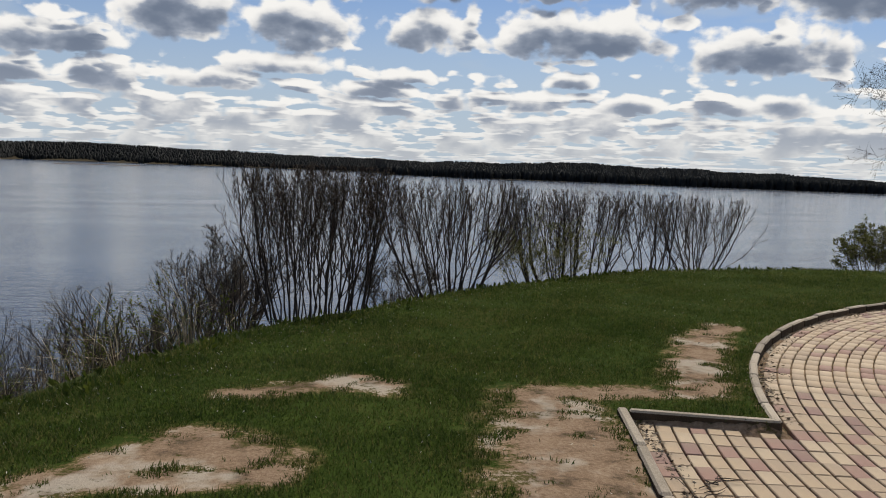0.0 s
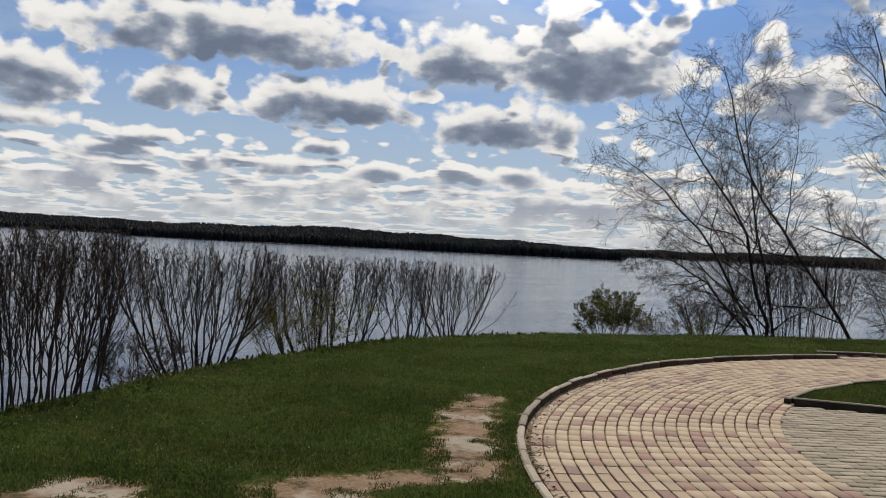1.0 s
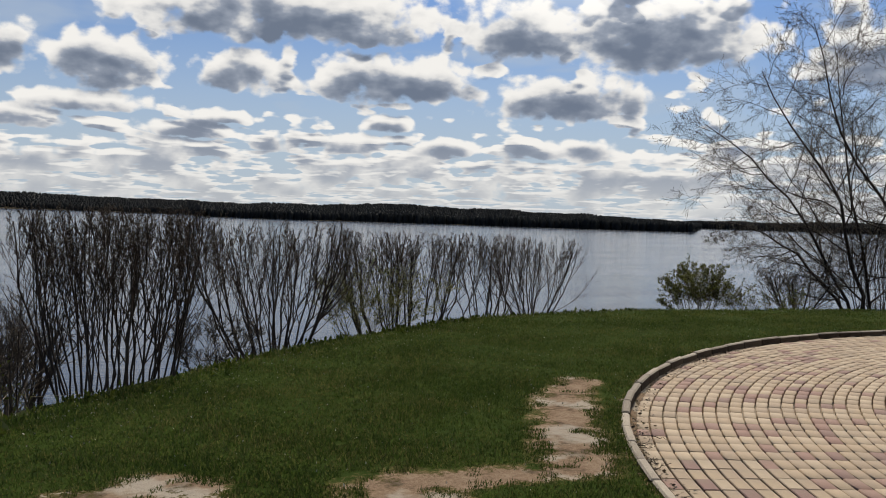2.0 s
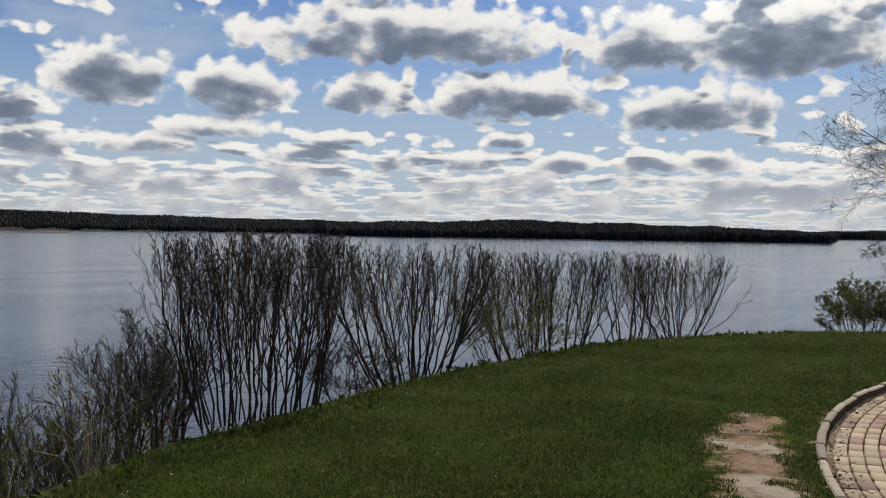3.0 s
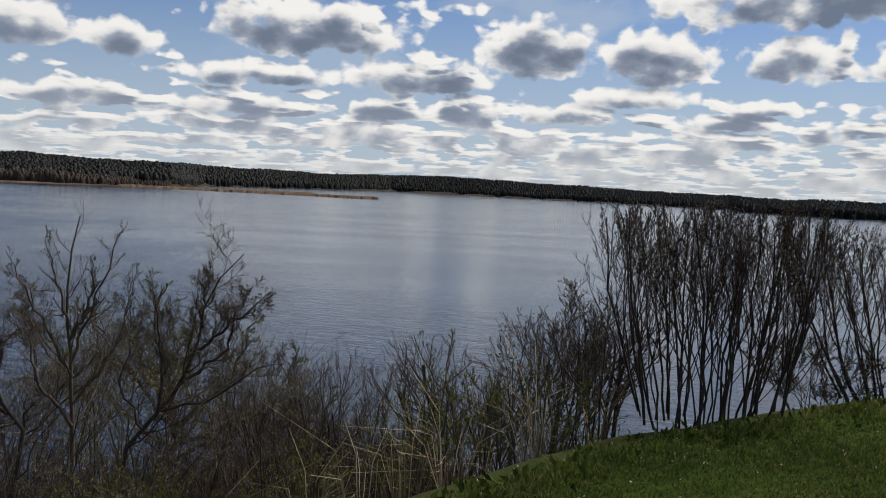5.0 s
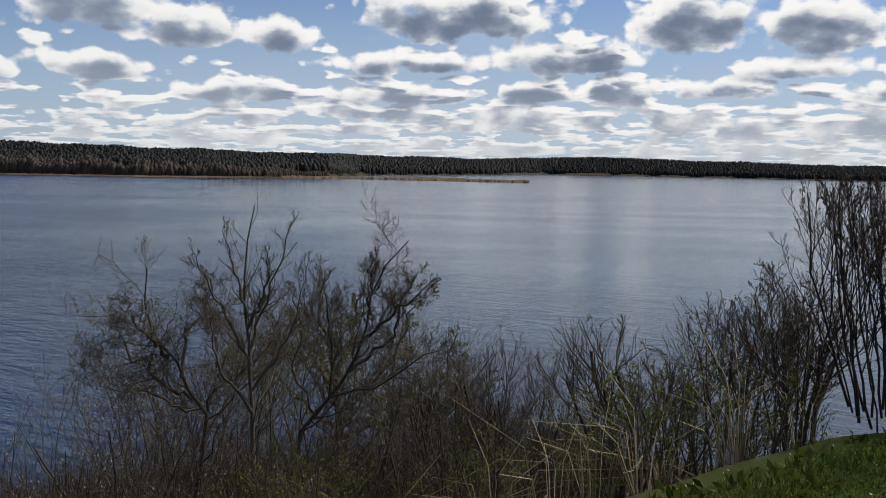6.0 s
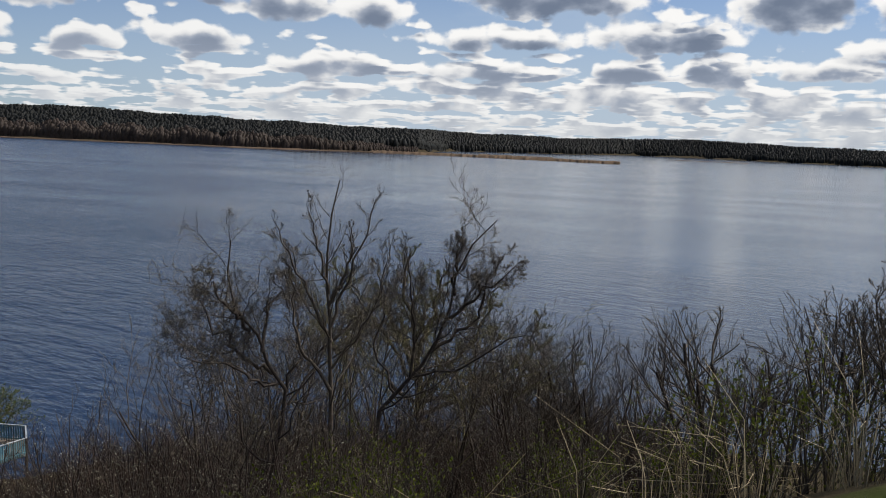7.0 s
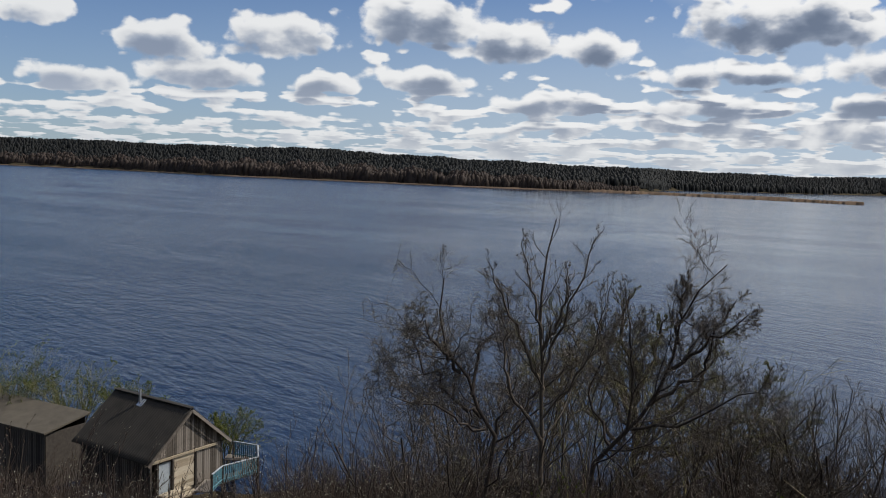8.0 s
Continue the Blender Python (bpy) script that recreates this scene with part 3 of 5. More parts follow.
# ---- far woods ----
def far_woods(name, label, mat, spots, rng, slim):
    """Low-poly crowns, each a lumpy spindle standing on the far shore."""
    az, off, h = np.array(spots).T
    r = np.interp(az, SHORE[:, 0], SHORE[:, 1]) + off
    x, y = r * np.sin(np.radians(az)), r * np.cos(np.radians(az))
    z = height(x, y) - 0.5
    k = len(x)
    w = h * slim * rng.uniform(0.8, 1.25, k)
    rings = []
    for lv, wid in [(0.0, 1.0), (0.45, 1.0), (0.8, 0.72), (1.0, 0.28)]:
        a = np.arange(5)[None] * 1.2566 + lv * 2 + az[:, None]
        rr = w[:, None] * wid * rng.uniform(0.75, 1.25, (k, 5))
        rings.append(np.stack([x[:, None] + rr * np.cos(a), y[:, None] + rr * np.sin(a), np.repeat(z[:, None] + lv * h[:, None], 5, 1) + rng.uniform(-.04, .04, (k, 5)) * h[:, None]], -1))
    v = np.concatenate(rings, 1).reshape(-1, 3)
    one = [(5 * lv + q, 5 * lv + (q + 1) % 5, 5 * lv + 5 + (q + 1) % 5, 5 * lv + 5 + q) for lv in range(3) for q in range(5)]
    f = (np.array(one)[None] + 20 * np.arange(k)[:, None, None]).reshape(-1, 4)
    me = mesh_of(name, v, f, mat, True)
    tagged(new(name, me), label, "forest", kind="stuff")


rng = np.random.default_rng(5)
spots = []
for az in np.arange(-92, 50, 0.055):
    for off in (6, 40, 80, 125, 175, 225, 262):
        spots.append((az + rng.uniform(-.1, .1), off + rng.uniform(-15, 15) + (45 if az < -39.5 else 0), TREE_H * rng.uniform(0.88, 1.05) * (0.98 + 0.07 * math.sin(az * 0.9 + 1.1 * math.sin(az * 0.37)) + 0.04 * math.sin(az * 2.7))))
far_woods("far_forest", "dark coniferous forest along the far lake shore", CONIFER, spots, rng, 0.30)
spots = []
for az in np.arange(-88, -40, 0.05):
    fade = np.interp(az, [-88, -60, -47, -41], [1.0, 1.0, 0.8, 0.35]) * (1 + 0.12 * math.sin(az * 1.7) + 0.1 * math.sin(az * 4.1))
    for off in (4, 14, 26, 40):
        spots.append((az + rng.uniform(-.07, .07), off + rng.uniform(-4, 4), 19 * fade * rng.uniform(0.6, 1.1)))
far_woods("shore_woods", "brown leafless trees along the lake shore", BARE_WOOD, spots, rng, 0.30)


def low_strip(name, label, pts, width, h, mat, rng):
    """A low reed bank on the water: a ragged ridge along a line of (azimuth, distance)."""
    az = np.interp(np.linspace(0, 1, 160), np.linspace(0, 1, len(pts)), [p[0] for p in pts])
    ds = np.interp(np.linspace(0, 1, 160), np.linspace(0, 1, len(pts)), [p[1] for p in pts])
    v = []
    for k, (a, r) in enumerate(zip(az, ds)):
        w = width * rng.uniform(0.7, 1.2) * min(1, (159 - k) / 20 + 0.15)
        for dr, dz in ((-w, -0.3), (-0.8 * w, h * rng.uniform(.6, 1.1)), (0, h * rng.uniform(.8, 1.2)), (w, -0.3)):
            v.append(((r + dr) * math.sin(radians(a)), (r + dr) * math.cos(radians(a)), WATER_Z + dz))
    f = [(4 * k + q, 4 * k + q + 1, 4 * k + q + 5, 4 * k + q + 4) for k in range(159) for q in range(3)]
    tagged(new(name, mesh_of(name, v, np.array(f), mat)), label, "reeds", kind="stuff")


low_strip("reed_spit", "long low spit of dry brown reeds in the lake", [(-43, 1300), (-38, 1270), (-34, 1230), (-30, 1190), (-26.8, 1150)], 30, 3.2, REED, rng)
low_strip("reed_bed", "narrow dry reed bed out in the lake", [(-36, 1480), (-33, 1460), (-31, 1450)], 10, 1.3, REED, rng)
low_strip("shore_reeds", "pale dry reeds along the far shore", [(-84, 2230), (-80, 2200), (-74, 1920), (-67, 1530), (-60, 1400), (-52, 1262), (-43, 1275)], 10, 1.8, REED, rng)
low_strip("reed_island", "thin flat reed island near the far shore", [(-24, 1900), (-21, 1880), (-19, 1870)], 10, 1.0, REED, rng)


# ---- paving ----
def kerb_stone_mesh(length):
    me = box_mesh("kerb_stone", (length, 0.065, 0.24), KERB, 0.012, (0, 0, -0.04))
    me.materials.append(KERB_SOIL_SHADE)
    # pale tops; every side face carries soil and painted shade
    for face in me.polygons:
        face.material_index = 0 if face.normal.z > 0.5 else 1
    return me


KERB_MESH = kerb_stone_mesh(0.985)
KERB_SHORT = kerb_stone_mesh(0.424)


def kerb_line(name, pts, label, closed=False):
    """A kerb of concrete stones laid end to end along a line."""
    top = thing(name, pose(pts[0][0], pts[0][1], 0), label, "kerb", kind="structure")
    base = Vector((pts[0][0], pts[0][1], 0))
    rnd = random.Random(len(pts) + 3)
    for (x0, y0), (x1, y1) in zip(pts, pts[1:]):
        d = math.hypot(x1 - x0, y1 - y0)
        k = max(1, round(d)) if d > 0.6 else 1
        for q in range(k):
            t = (q + 0.5) / k
            x, y = x0 + (x1 - x0) * t, y0 + (y1 - y0) * t
            m = pose(x - base.x, y - base.y, rnd.uniform(-.008, .008), rnd.uniform(-1.5, 1.5), 0, math.degrees(math.atan2(y1 - y0, x1 - x0)) + rnd.uniform(-.6, .6))
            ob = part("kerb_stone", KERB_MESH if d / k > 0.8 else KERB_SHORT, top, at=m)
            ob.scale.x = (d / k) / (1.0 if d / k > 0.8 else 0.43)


def on_ring(r, a):
    return (RING[0] + r * math.sin(radians(a)), RING[1] + r * math.cos(radians(a)))


kerb_line("kerb_round", [on_ring(R_KERB, a) for a in np.linspace(-81.2, 0.6, 27)], "curved beige concrete kerb edging the round paving")
kerb_line("kerb_wing", [(1.27, 5.45), (2.2, 5.29)], "short straight concrete kerb with a shaded face")
kerb_line("kerb_side", [(1.24, 5.52), (1.14, 4.0), (1.0, 2.0), (0.65, -3.0)], "straight pale concrete kerb beside trodden earth")
kerb_line("kerb_path", [(10.1, 12.46), (12.1, 12.06), (15.1, 11.4)], "straight concrete kerb along the path leaving the circle")
ISLAND = [(6.46, 8.5), (7.3, 7.92), (9.0, 6.75), (10.6, 5.9)]
kerb_line("kerb_island", ISLAND, "straight concrete kerb round the grass island")
kerb_line("kerb_island_arc", [on_ring(5.76, a) for a in np.linspace(-40, 22, 7)], "curved concrete kerb round the grass island")


def in_island(x, y):
    r = math.hypot(x - RING[0], y - RING[1])
    return r < 5.8 and (y - 8.5) > -0.66 * (x - 6.46) - 0.1


PAVER_BOX = box_mesh("paver", (0.1, 0.2, 0.06), PAVER_BEIGE, 0.005, (0, 0, -0.03))


def paver_parts(cells, parent):
    for x, y, z, yaw, w, ln in cells:
        ob = part("paver", PAVER_BOX, parent, at=pose(x, y, z, 0, 0, yaw))
        ob.scale = (w / 0.1, ln / 0.2, 1)


def paver_rest(name, cells, mat, parent):
    """The many farther stones: bevelled tops joined in one mesh."""
    c = np.array(cells)
    k = len(c)
    ca, sa = np.cos(np.radians(c[:, 3])), np.sin(np.radians(c[:, 3]))
    corner = np.array([(-1, -1), (1, -1), (1, 1), (-1, 1)]) * 0.5
    vs = []
    for inset, dz in ((0.0, -0.05), (0.0, -0.005), (0.005, 0.0)):
        lx = corner[None, :, 0] * (c[:, 4, None] - 2 * inset)
        ly = corner[None, :, 1] * (c[:, 5, None] - 2 * inset)
        vs.append(np.stack([c[:, 0, None] + lx * ca[:, None] - ly * sa[:, None], c[:, 1, None] + lx * sa[:, None] + ly * ca[:, None], np.repeat(c[:, 2, None] + dz, 4, 1)], -1))
    v = np.concatenate(vs, 1).reshape(-1, 3)
    one = [(8, 9, 10, 11)] + [(a, (a + 1) % 4, 4 + (a + 1) % 4, 4 + a) for a in range(4)] + [(4 + a, 4 + (a + 1) % 4, 8 + (a + 1) % 4, 8 + a) for a in range(4)]
    f = (np.array(one)[None] + 12 * np.arange(k)[:, None, None]).reshape(-1, 4)
    ob = part(name, mesh_of(name, v, f, mat), parent)
    ob["kind"] = "stuff"


def make_paving():
    rnd = random.Random(11)
    top = thing("pavement", pose(0, 0, 0), "beige and brown concrete pavers laid in concentric rings", "pavement", kind="structure")
    near, rest = [], []
    ring = 0
    r = R_GREY + 0.055
    while r < 10.6:
        step = 0.207 / r
        a = -1.45 - round(1.3 / step) * step + rnd.uniform(-.04, .04) * step
        while a < 1.5:
            x, y = RING[0] + r * math.sin(a), RING[1] + r * math.cos(a)
            inside = float(paved(np.array([x]), np.array([y]))[0])
            ok = (r < R_KERB - 0.12) or (inside > 0.015 and r > R_KERB + 0.05 and ((x < 2.4 and y < 5.45) or x > 10.3)) or (inside > 0.02 and (y < 5.2 or x > 10.4))
            if ok and y > -2.5:
                cell = (x, y, 0.012 + rnd.uniform(-.003, .003), 90 - math.degrees(a) + rnd.uniform(-.5, .5), 0.0935, 0.2025)
                (near if x < 3.3 and 3.9 < y < 6.3 else rest).append(cell)
            a += step
        r += 0.1055
        ring += 1
    near.sort(key=lambda c: math.hypot(c[0] - 1.8, c[1] - 4.6))
    paver_parts(near[:300], top)
    paver_rest("pavers", near[300:] + rest, PAVER_BEIGE_REST, top)
    grey = thing("grey_pavement", pose(0, 0, 0), "grey concrete pavers in a brick bond inside the ring", "pavement", kind="structure")
    cells = []
    for row in range(-60, 62):
        for col in range(-32, 33):
            u, v = (col + 0.5 * (row % 2)) * 0.205, row * 0.105
            x, y = RING[0] + u * 0.97 + v * 0.24, RING[1] - u * 0.24 + v * 0.97
            if math.hypot(x - RING[0], y - RING[1]) < R_GREY + 0.07 and not in_island(x, y):
                cells.append((x, y, 0.002 + rnd.uniform(-.003, .003), -13.9 + rnd.uniform(-1, 1), 0.193, 0.092))
    paver_rest("grey_pavers", cells, PAVER_GREY, grey)
    # the island's turf
    pts = [ISLAND[0]] + [on_ring(5.7, a) for a in np.linspace(-39, 22, 12)] + ISLAND[:0:-1]
    v = [(x, y, 0.05) for x, y in pts] + [(x, y, -0.1) for x, y in pts]
    k = len(pts)
    f = [tuple(range(k - 1, -1, -1))] + [(q, (q + 1) % k, k + (q + 1) % k, k + q) for q in range(k)]
    tagged(new("island_turf", mesh_of("island_turf", v, f, bpy.data.materials["earth_and_turf"])), "low grass island inside the paving", "lawn", kind="structure")


make_paving()


# ---- grass ----
def make_grass():
    rng = np.random.default_rng(3)
    n = 1700000
    y = 3.2 + 14 * rng.beta(1.0, 2.2, n)
    x = rng.uniform(-4.0, 18.0, n)
    d = signed_edge(x, y)
    clump = 0.5 + 0.5 * np.sin(x * 2.3 + 1.7 * np.sin(y * 1.9)) * np.sin(y * 2.9 + 1.3 * np.sin(x * 2.1))
    keep = (d + rng.uniform(0, 0.3, n) < 0.24) & (paved(x, y) < -0.02) & (bareness(x, y) + 0.42 * tufts(x * 0.8, y * 0.8) + rng.uniform(-.14, .18, n) < 0.5) & (rng.uniform(0, 1, n) < 0.55 + 0.45 * clump)
    isl = (np.hypot(x - RING[0], y - RING[1]) < 5.7) & ((y - 8.5) > -0.66 * (x - 6.46)) & (x < 11)
    keep |= isl
    x, y, clump, isl, d = x[keep], y[keep], clump[keep], isl[keep], d[keep]
    k = len(x)
    z = np.where(isl, 0.05, height(x, y)) - 0.005
    h = rng.uniform(0.012, 0.034, k) * (0.8 + 0.4 * clump) * (1 + 2.4 * np.clip(d + 0.45, 0, 1) * rng.uniform(0, 1, k))
    w = rng.uniform(0.0014, 0.0030, k) * (1 + y / 7)
    yaw = rng.uniform(0, 2 * np.pi, k)
    lean = rng.uniform(0.2, 1.1, k) * h
    c, s = np.cos(yaw), np.sin(yaw)
    a = np.stack([x - w * s, y + w * c, z], -1)
    b = np.stack([x + w * s, y - w * c, z], -1)
    t = np.stack([x + lean * c, y + lean * s, z + h], -1)
    me = mesh_of("grass", np.stack([a, b, t], 1).reshape(-1, 3), np.arange(3 * k).reshape(k, 3), GRASS)
    tagged(new("grass", me), "short fresh green lawn grass with bare spots", "grass", kind="stuff")


make_grass()


# ---- shrubs and trees ----
UP = np.array([0.0, 0.0, 1.0])


def limb_points(rng, start, way, length, segs, wander, up):
    """Wandering limbs: starts, directions and lengths to points."""
    pts = [start]
    for _ in range(segs):
        way = normed(way + rng.normal(size=way.shape) * wander + UP * up)
        pts.append(pts[-1] + way * (length / segs)[:, None])
    return np.stack(pts, 1)


def sprout(rng, paths, thick, spec, reach=None):
    """Stems along the given paths, with side shoots level by level: a list of (points, radii). reach: the height to which the first shoots grow."""
    ends = np.array(spec["taper"])
    levels = [(paths, np.asarray(thick)[:, None] * np.linspace(1, ends[0], paths.shape[1])[None] ** 0.8)]
    for q, kids in enumerate(spec["kids"]):
        pts, radii = levels[-1]
        n, k = pts.shape[:2]
        lo, hi = spec["span"][q]
        t = (lo + (hi - lo) * (np.arange(kids)[None] + rng.uniform(0, 1, (n, kids))) / kids).ravel()
        row = np.repeat(np.arange(n), kids)
        at = t * (k - 1)
        i = np.minimum(at.astype(int), k - 2)
        step = pts[row, i + 1] - pts[row, i]
        start = pts[row, i] + step * (at - i)[:, None]
        way = normed(step)
        side = normed(cross3(way, rng.normal(size=way.shape)))
        angle = (spec["angle"][q] * rng.uniform(0.6, 1.3, len(t)))[:, None]
        way = way * np.cos(angle) + side * np.sin(angle)
        total = np.sqrt((np.diff(pts, axis=1) ** 2).sum(-1)).sum(-1)[row]
        length = total * spec["ratio"][q] * rng.uniform(0.6, 1.3, len(t)) * (1.25 - (spec.get("wane", 0.6) if q == 0 else 0.6) * t)
        if reach is not None and q == 0:
            length = np.maximum(reach - start[:, 2], 0.12) * rng.uniform(0.62, 1.04, len(t))
        r = np.maximum(radii[row, i] * spec["thin"][q], spec["least"])
        grown = limb_points(rng, start, way, length, spec["segs"][q], spec["wander"][q], spec["up"][q])
        levels.append((grown, r[:, None] * np.linspace(1, ends[q + 1], grown.shape[1])[None]))
    return levels


def scaled(levels, tall):
    """The plant at its true height."""
    k = tall / np.percentile(levels[-1][0][:, -1, 2], 96)
    return [(np.concatenate([pts[..., :2] * k, np.where(pts[..., 2:] * k > tall, tall + 0.6 * (pts[..., 2:] * k - tall), pts[..., 2:] * k)], -1), radii) for pts, radii in levels]


def plant(name, at, label, category, levels, wood, twig, bud=None, bud_size=0.02, stem_name="stem", limbs=False, group="", rng=None, aspect=0.5, per_tip=1):
    rng = rng or np.random.default_rng(1)
    top = thing(name, at, label, category, group)
    for pts, radii in zip(*levels[0]):
        t = Tubes()
        t.add(pts, radii, 7 if radii[0] > 0.02 else 5)
        part(stem_name, t.mesh(stem_name, wood), top)
    crown = Tubes()
    for q, (pts, radii) in enumerate(levels[1:]):
        if q == 0 and limbs:
            for one, r in zip(pts, radii):
                t = Tubes()
                t.add(one, r, 5)
                part("limb", t.mesh("limb", wood), top)
        else:
            crown.many(pts, radii, 4 if q == 0 and len(levels) > 3 else 3)
    part("crown", crown.mesh("crown", twig), top)["kind"] = "stuff"
    if bud is not None:
        last = levels[-1][0]
        tips = np.concatenate([last[:, -1], last[:, last.shape[1] // 2]] + [pts[:, -1] for pts, _ in levels[1:-1]])
        if per_tip > 1:
            tips = np.repeat(tips, per_tip, 0) + rng.normal(size=(len(tips) * per_tip, 3)) * bud_size * 0.35
        part("foliage", flakes("foliage", tips, bud_size, bud, rng, aspect), top)["kind"] = "stuff"
    return top


def ground_z(x, y):
    return float(height(np.array([float(x)]), np.array([float(y)]))[0])


HEDGE = dict(segs=[7, 4, 2], wander=[0.07, 0.12, 0.14], up=[0.13, 0.09, 0.08], taper=[0.34, 0.26, 0.5, 0.6], kids=[6, 10, 3], span=[(0.2, 0.94), (0.3, 0.995), (0.2, 0.97)],
             angle=[0.52, 0.62, 0.65], ratio=[0.4, 0.19, 0.36], thin=[0.55, 0.45, 0.7], least=0.0025)


def hedge_bush(x, y, z, stems, half_w, half_d, tall, turn, seed, label, foot_w, thick=1.0):
    """A tall clipped shrub: many upright stems from one stool, tops at one height. half_w, half_d: at the top; foot_w: share at the foot."""
    rng = np.random.default_rng(seed)
    u = -1 + 2 * (np.arange(stems) + rng.uniform(0, 1, stems)) / stems
    v = rng.uniform(-1, 1, stems)
    rise = (tall + 0.15) * rng.uniform(0.74, 0.97, stems)
    s = np.linspace(0, 1, 9)[None]
    spread = 1 - (1 - s) ** 1.35
    wave = np.cumsum(rng.normal(size=(stems, 9, 2)) * 0.022, axis=1)
    wave[:, 0] = 0
    px = u[:, None] * half_w * (foot_w + (1 - foot_w) * spread) + wave[..., 0]
    py = v[:, None] * half_d * (foot_w + (1 - foot_w) * spread) + wave[..., 1]
    paths = np.stack([px, py, -0.15 + rise[:, None] * s], -1)
    levels = sprout(rng, paths, rng.uniform(0.0075, 0.0145, stems) * thick, HEDGE, tall)
    # shears: shoots past the top are kept short
    cut = tall * 0.97
    levels = [(np.concatenate([p[..., :2], np.where(p[..., 2:] > cut, cut + (p[..., 2:] - cut) * 0.4, p[..., 2:])], -1), r) for p, r in levels]
    return plant("shrub", pose(x, y, z, 0, 0, turn), label, "shrub", levels, BARK_DARK, TWIG_RED, BUD, 0.014, group="clipped shrubs along the edge", rng=rng, aspect=0.6)


hedge_bush(-1.45, 10.4, -0.25, 42, 0.92, 0.7, 1.84, 8, 21, "tall leafless multi-stemmed shrub with level clipped top", 0.66)
hedge_bush(0.2, 12.5, -0.28, 26, 1.15, 0.75, 1.74, 10, 22, "leafless grey-brown shrub fanning out to a clipped top", 0.40, 1.25)
hedge_bush(2.3, 14.75, -0.32, 28, 1.15, 0.7, 1.60, 15, 23, "leafless shrub with slender upright stems at the lawn edge", 0.62, 1.25)
hedge_bush(3.95, 15.9, -0.35, 11, 0.68, 0.45, 1.64, 20, 24, "thin leafless shrub with few upright stems", 0.45, 1.25)
hedge_bush(5.0, 16.5, -0.40, 16, 0.98, 0.6, 1.62, 20, 25, "leafless shrub with spreading twigs closing the row", 0.22, 1.25)

FAN = dict(segs=[5, 4, 3], wander=[0.13, 0.16, 0.18], up=[0.07, 0.07, 0.05], taper=[0.4, 0.35, 0.5, 0.6], kids=[6, 7, 5], span=[(0.3, 1.0), (0.25, 0.98), (0.2, 0.97)],
           angle=[0.72, 0.65, 0.65], ratio=[0.62, 0.42, 0.36], thin=[0.62, 0.55, 0.65], least=0.0036)
POLLARD = dict(segs=[6, 5, 3], wander=[0.13, 0.15, 0.16], up=[0.13, 0.12, 0.10], taper=[0.5, 0.45, 0.5, 0.6], kids=[6, 7, 6], span=[(0.42, 1.0), (0.25, 0.99), (0.25, 0.99)],
               angle=[0.85, 0.75, 0.65], ratio=[0.58, 0.46, 0.34], thin=[0.6, 0.52, 0.6], least=0.0037)


def fan_shrub(x, y, top, stems, lean, seed, label, bud=BUD, twig=TWIG, bark=BARK_DARK, thick=0.022, bud_size=0.02, z=None, group="", limbs=False, aspect=0.5, spec=FAN, per_tip=1):
    """A spreading shrub or small tree whose highest twig reaches the height top."""
    rng = np.random.default_rng(seed)
    z = ground_z(x, y) if z is None else z
    tall = top - z
    a = 2 * math.pi * (np.arange(stems) + rng.uniform(0, 0.6, stems)) / stems
    out = np.stack([np.cos(a), np.sin(a), 0 * a], -1)
    paths = limb_points(rng, 0.06 * out - UP * 0.15, normed(out * lean + UP), tall * rng.uniform(0.56, 0.66, stems), 7, 0.06, 0.04)
    levels = scaled(sprout(rng, paths, thick * rng.uniform(0.7, 1.2, stems), spec), tall)
    return plant("shrub", pose(x, y, z), label, "shrub", levels, bark, twig, bud, bud_size, group=group, rng=rng, limbs=limbs, aspect=aspect, per_tip=per_tip)


# shrubs down the bank, beside the row
fan_shrub(-6.15, 16.85, -1.0, 6, 0.42, 31, "rounded leafless shrub on the bank", thick=0.042, spec=POLLARD)
fan_shrub(-3.75, 13.9, -0.15, 5, 0.16, 32, "leafless shrub on the bank beside the clipped row", thick=0.03, spec=POLLARD)
fan_shrub(-2.7, 12.2, 0.35, 5, 0.16, 33, "leafless upright shrub against the clipped row", thick=0.026, spec=POLLARD)
fan_shrub(-2.55, 10.7, 0.75, 5, 0.16, 37, "leafless upright shrub leaning on the clipped row", thick=0.016)
fan_shrub(-4.9, 15.0, -1.1, 5, 0.22, 34, "leafless shrub with dark upright stems", thick=0.026, spec=POLLARD)
fan_shrub(-8.7, 17.5, -1.75, 5, 0.42, 35, "leafless rounded shrub lower on the bank", thick=0.038, spec=POLLARD)
fan_shrub(-9.7, 16.9, -2.3, 5, 0.25, 36, "leafless shrub half hidden on the bank", thick=0.034, spec=POLLARD)
fan_shrub(-9.6, 16.2, -2.3, 6, 0.3, 38, "leafless twiggy shrub beside the dark tree", thick=0.03, spec=POLLARD)
fan_shrub(8.95, 17.5, 0.62, 9, 0.5, 41, "small budding shrub beyond the lawn edge", bud=LEAF_OLIVE, bud_size=0.042, thick=0.011, z=-0.55, per_tip=2)
fan_shrub(11.0, 18.2, 0.10, 8, 0.9, 42, "very low budding shrub beyond the lawn edge", bud=LEAF_OLIVE, bud_size=0.036, thick=0.01, z=-0.8)
fan_shrub(1.55, 13.9, 0.75, 9, 0.55, 43, "low yellow-green budding shrub behind the row", bud=LEAF_OLIVE, twig=TWIG_OLIVE, bud_size=0.03, thick=0.008, z=-0.45)
fan_shrub(-0.55, 12.0, 0.25, 8, 0.6, 44, "low thin leafless shrub between the clipped ones", thick=0.007, z=-0.45)

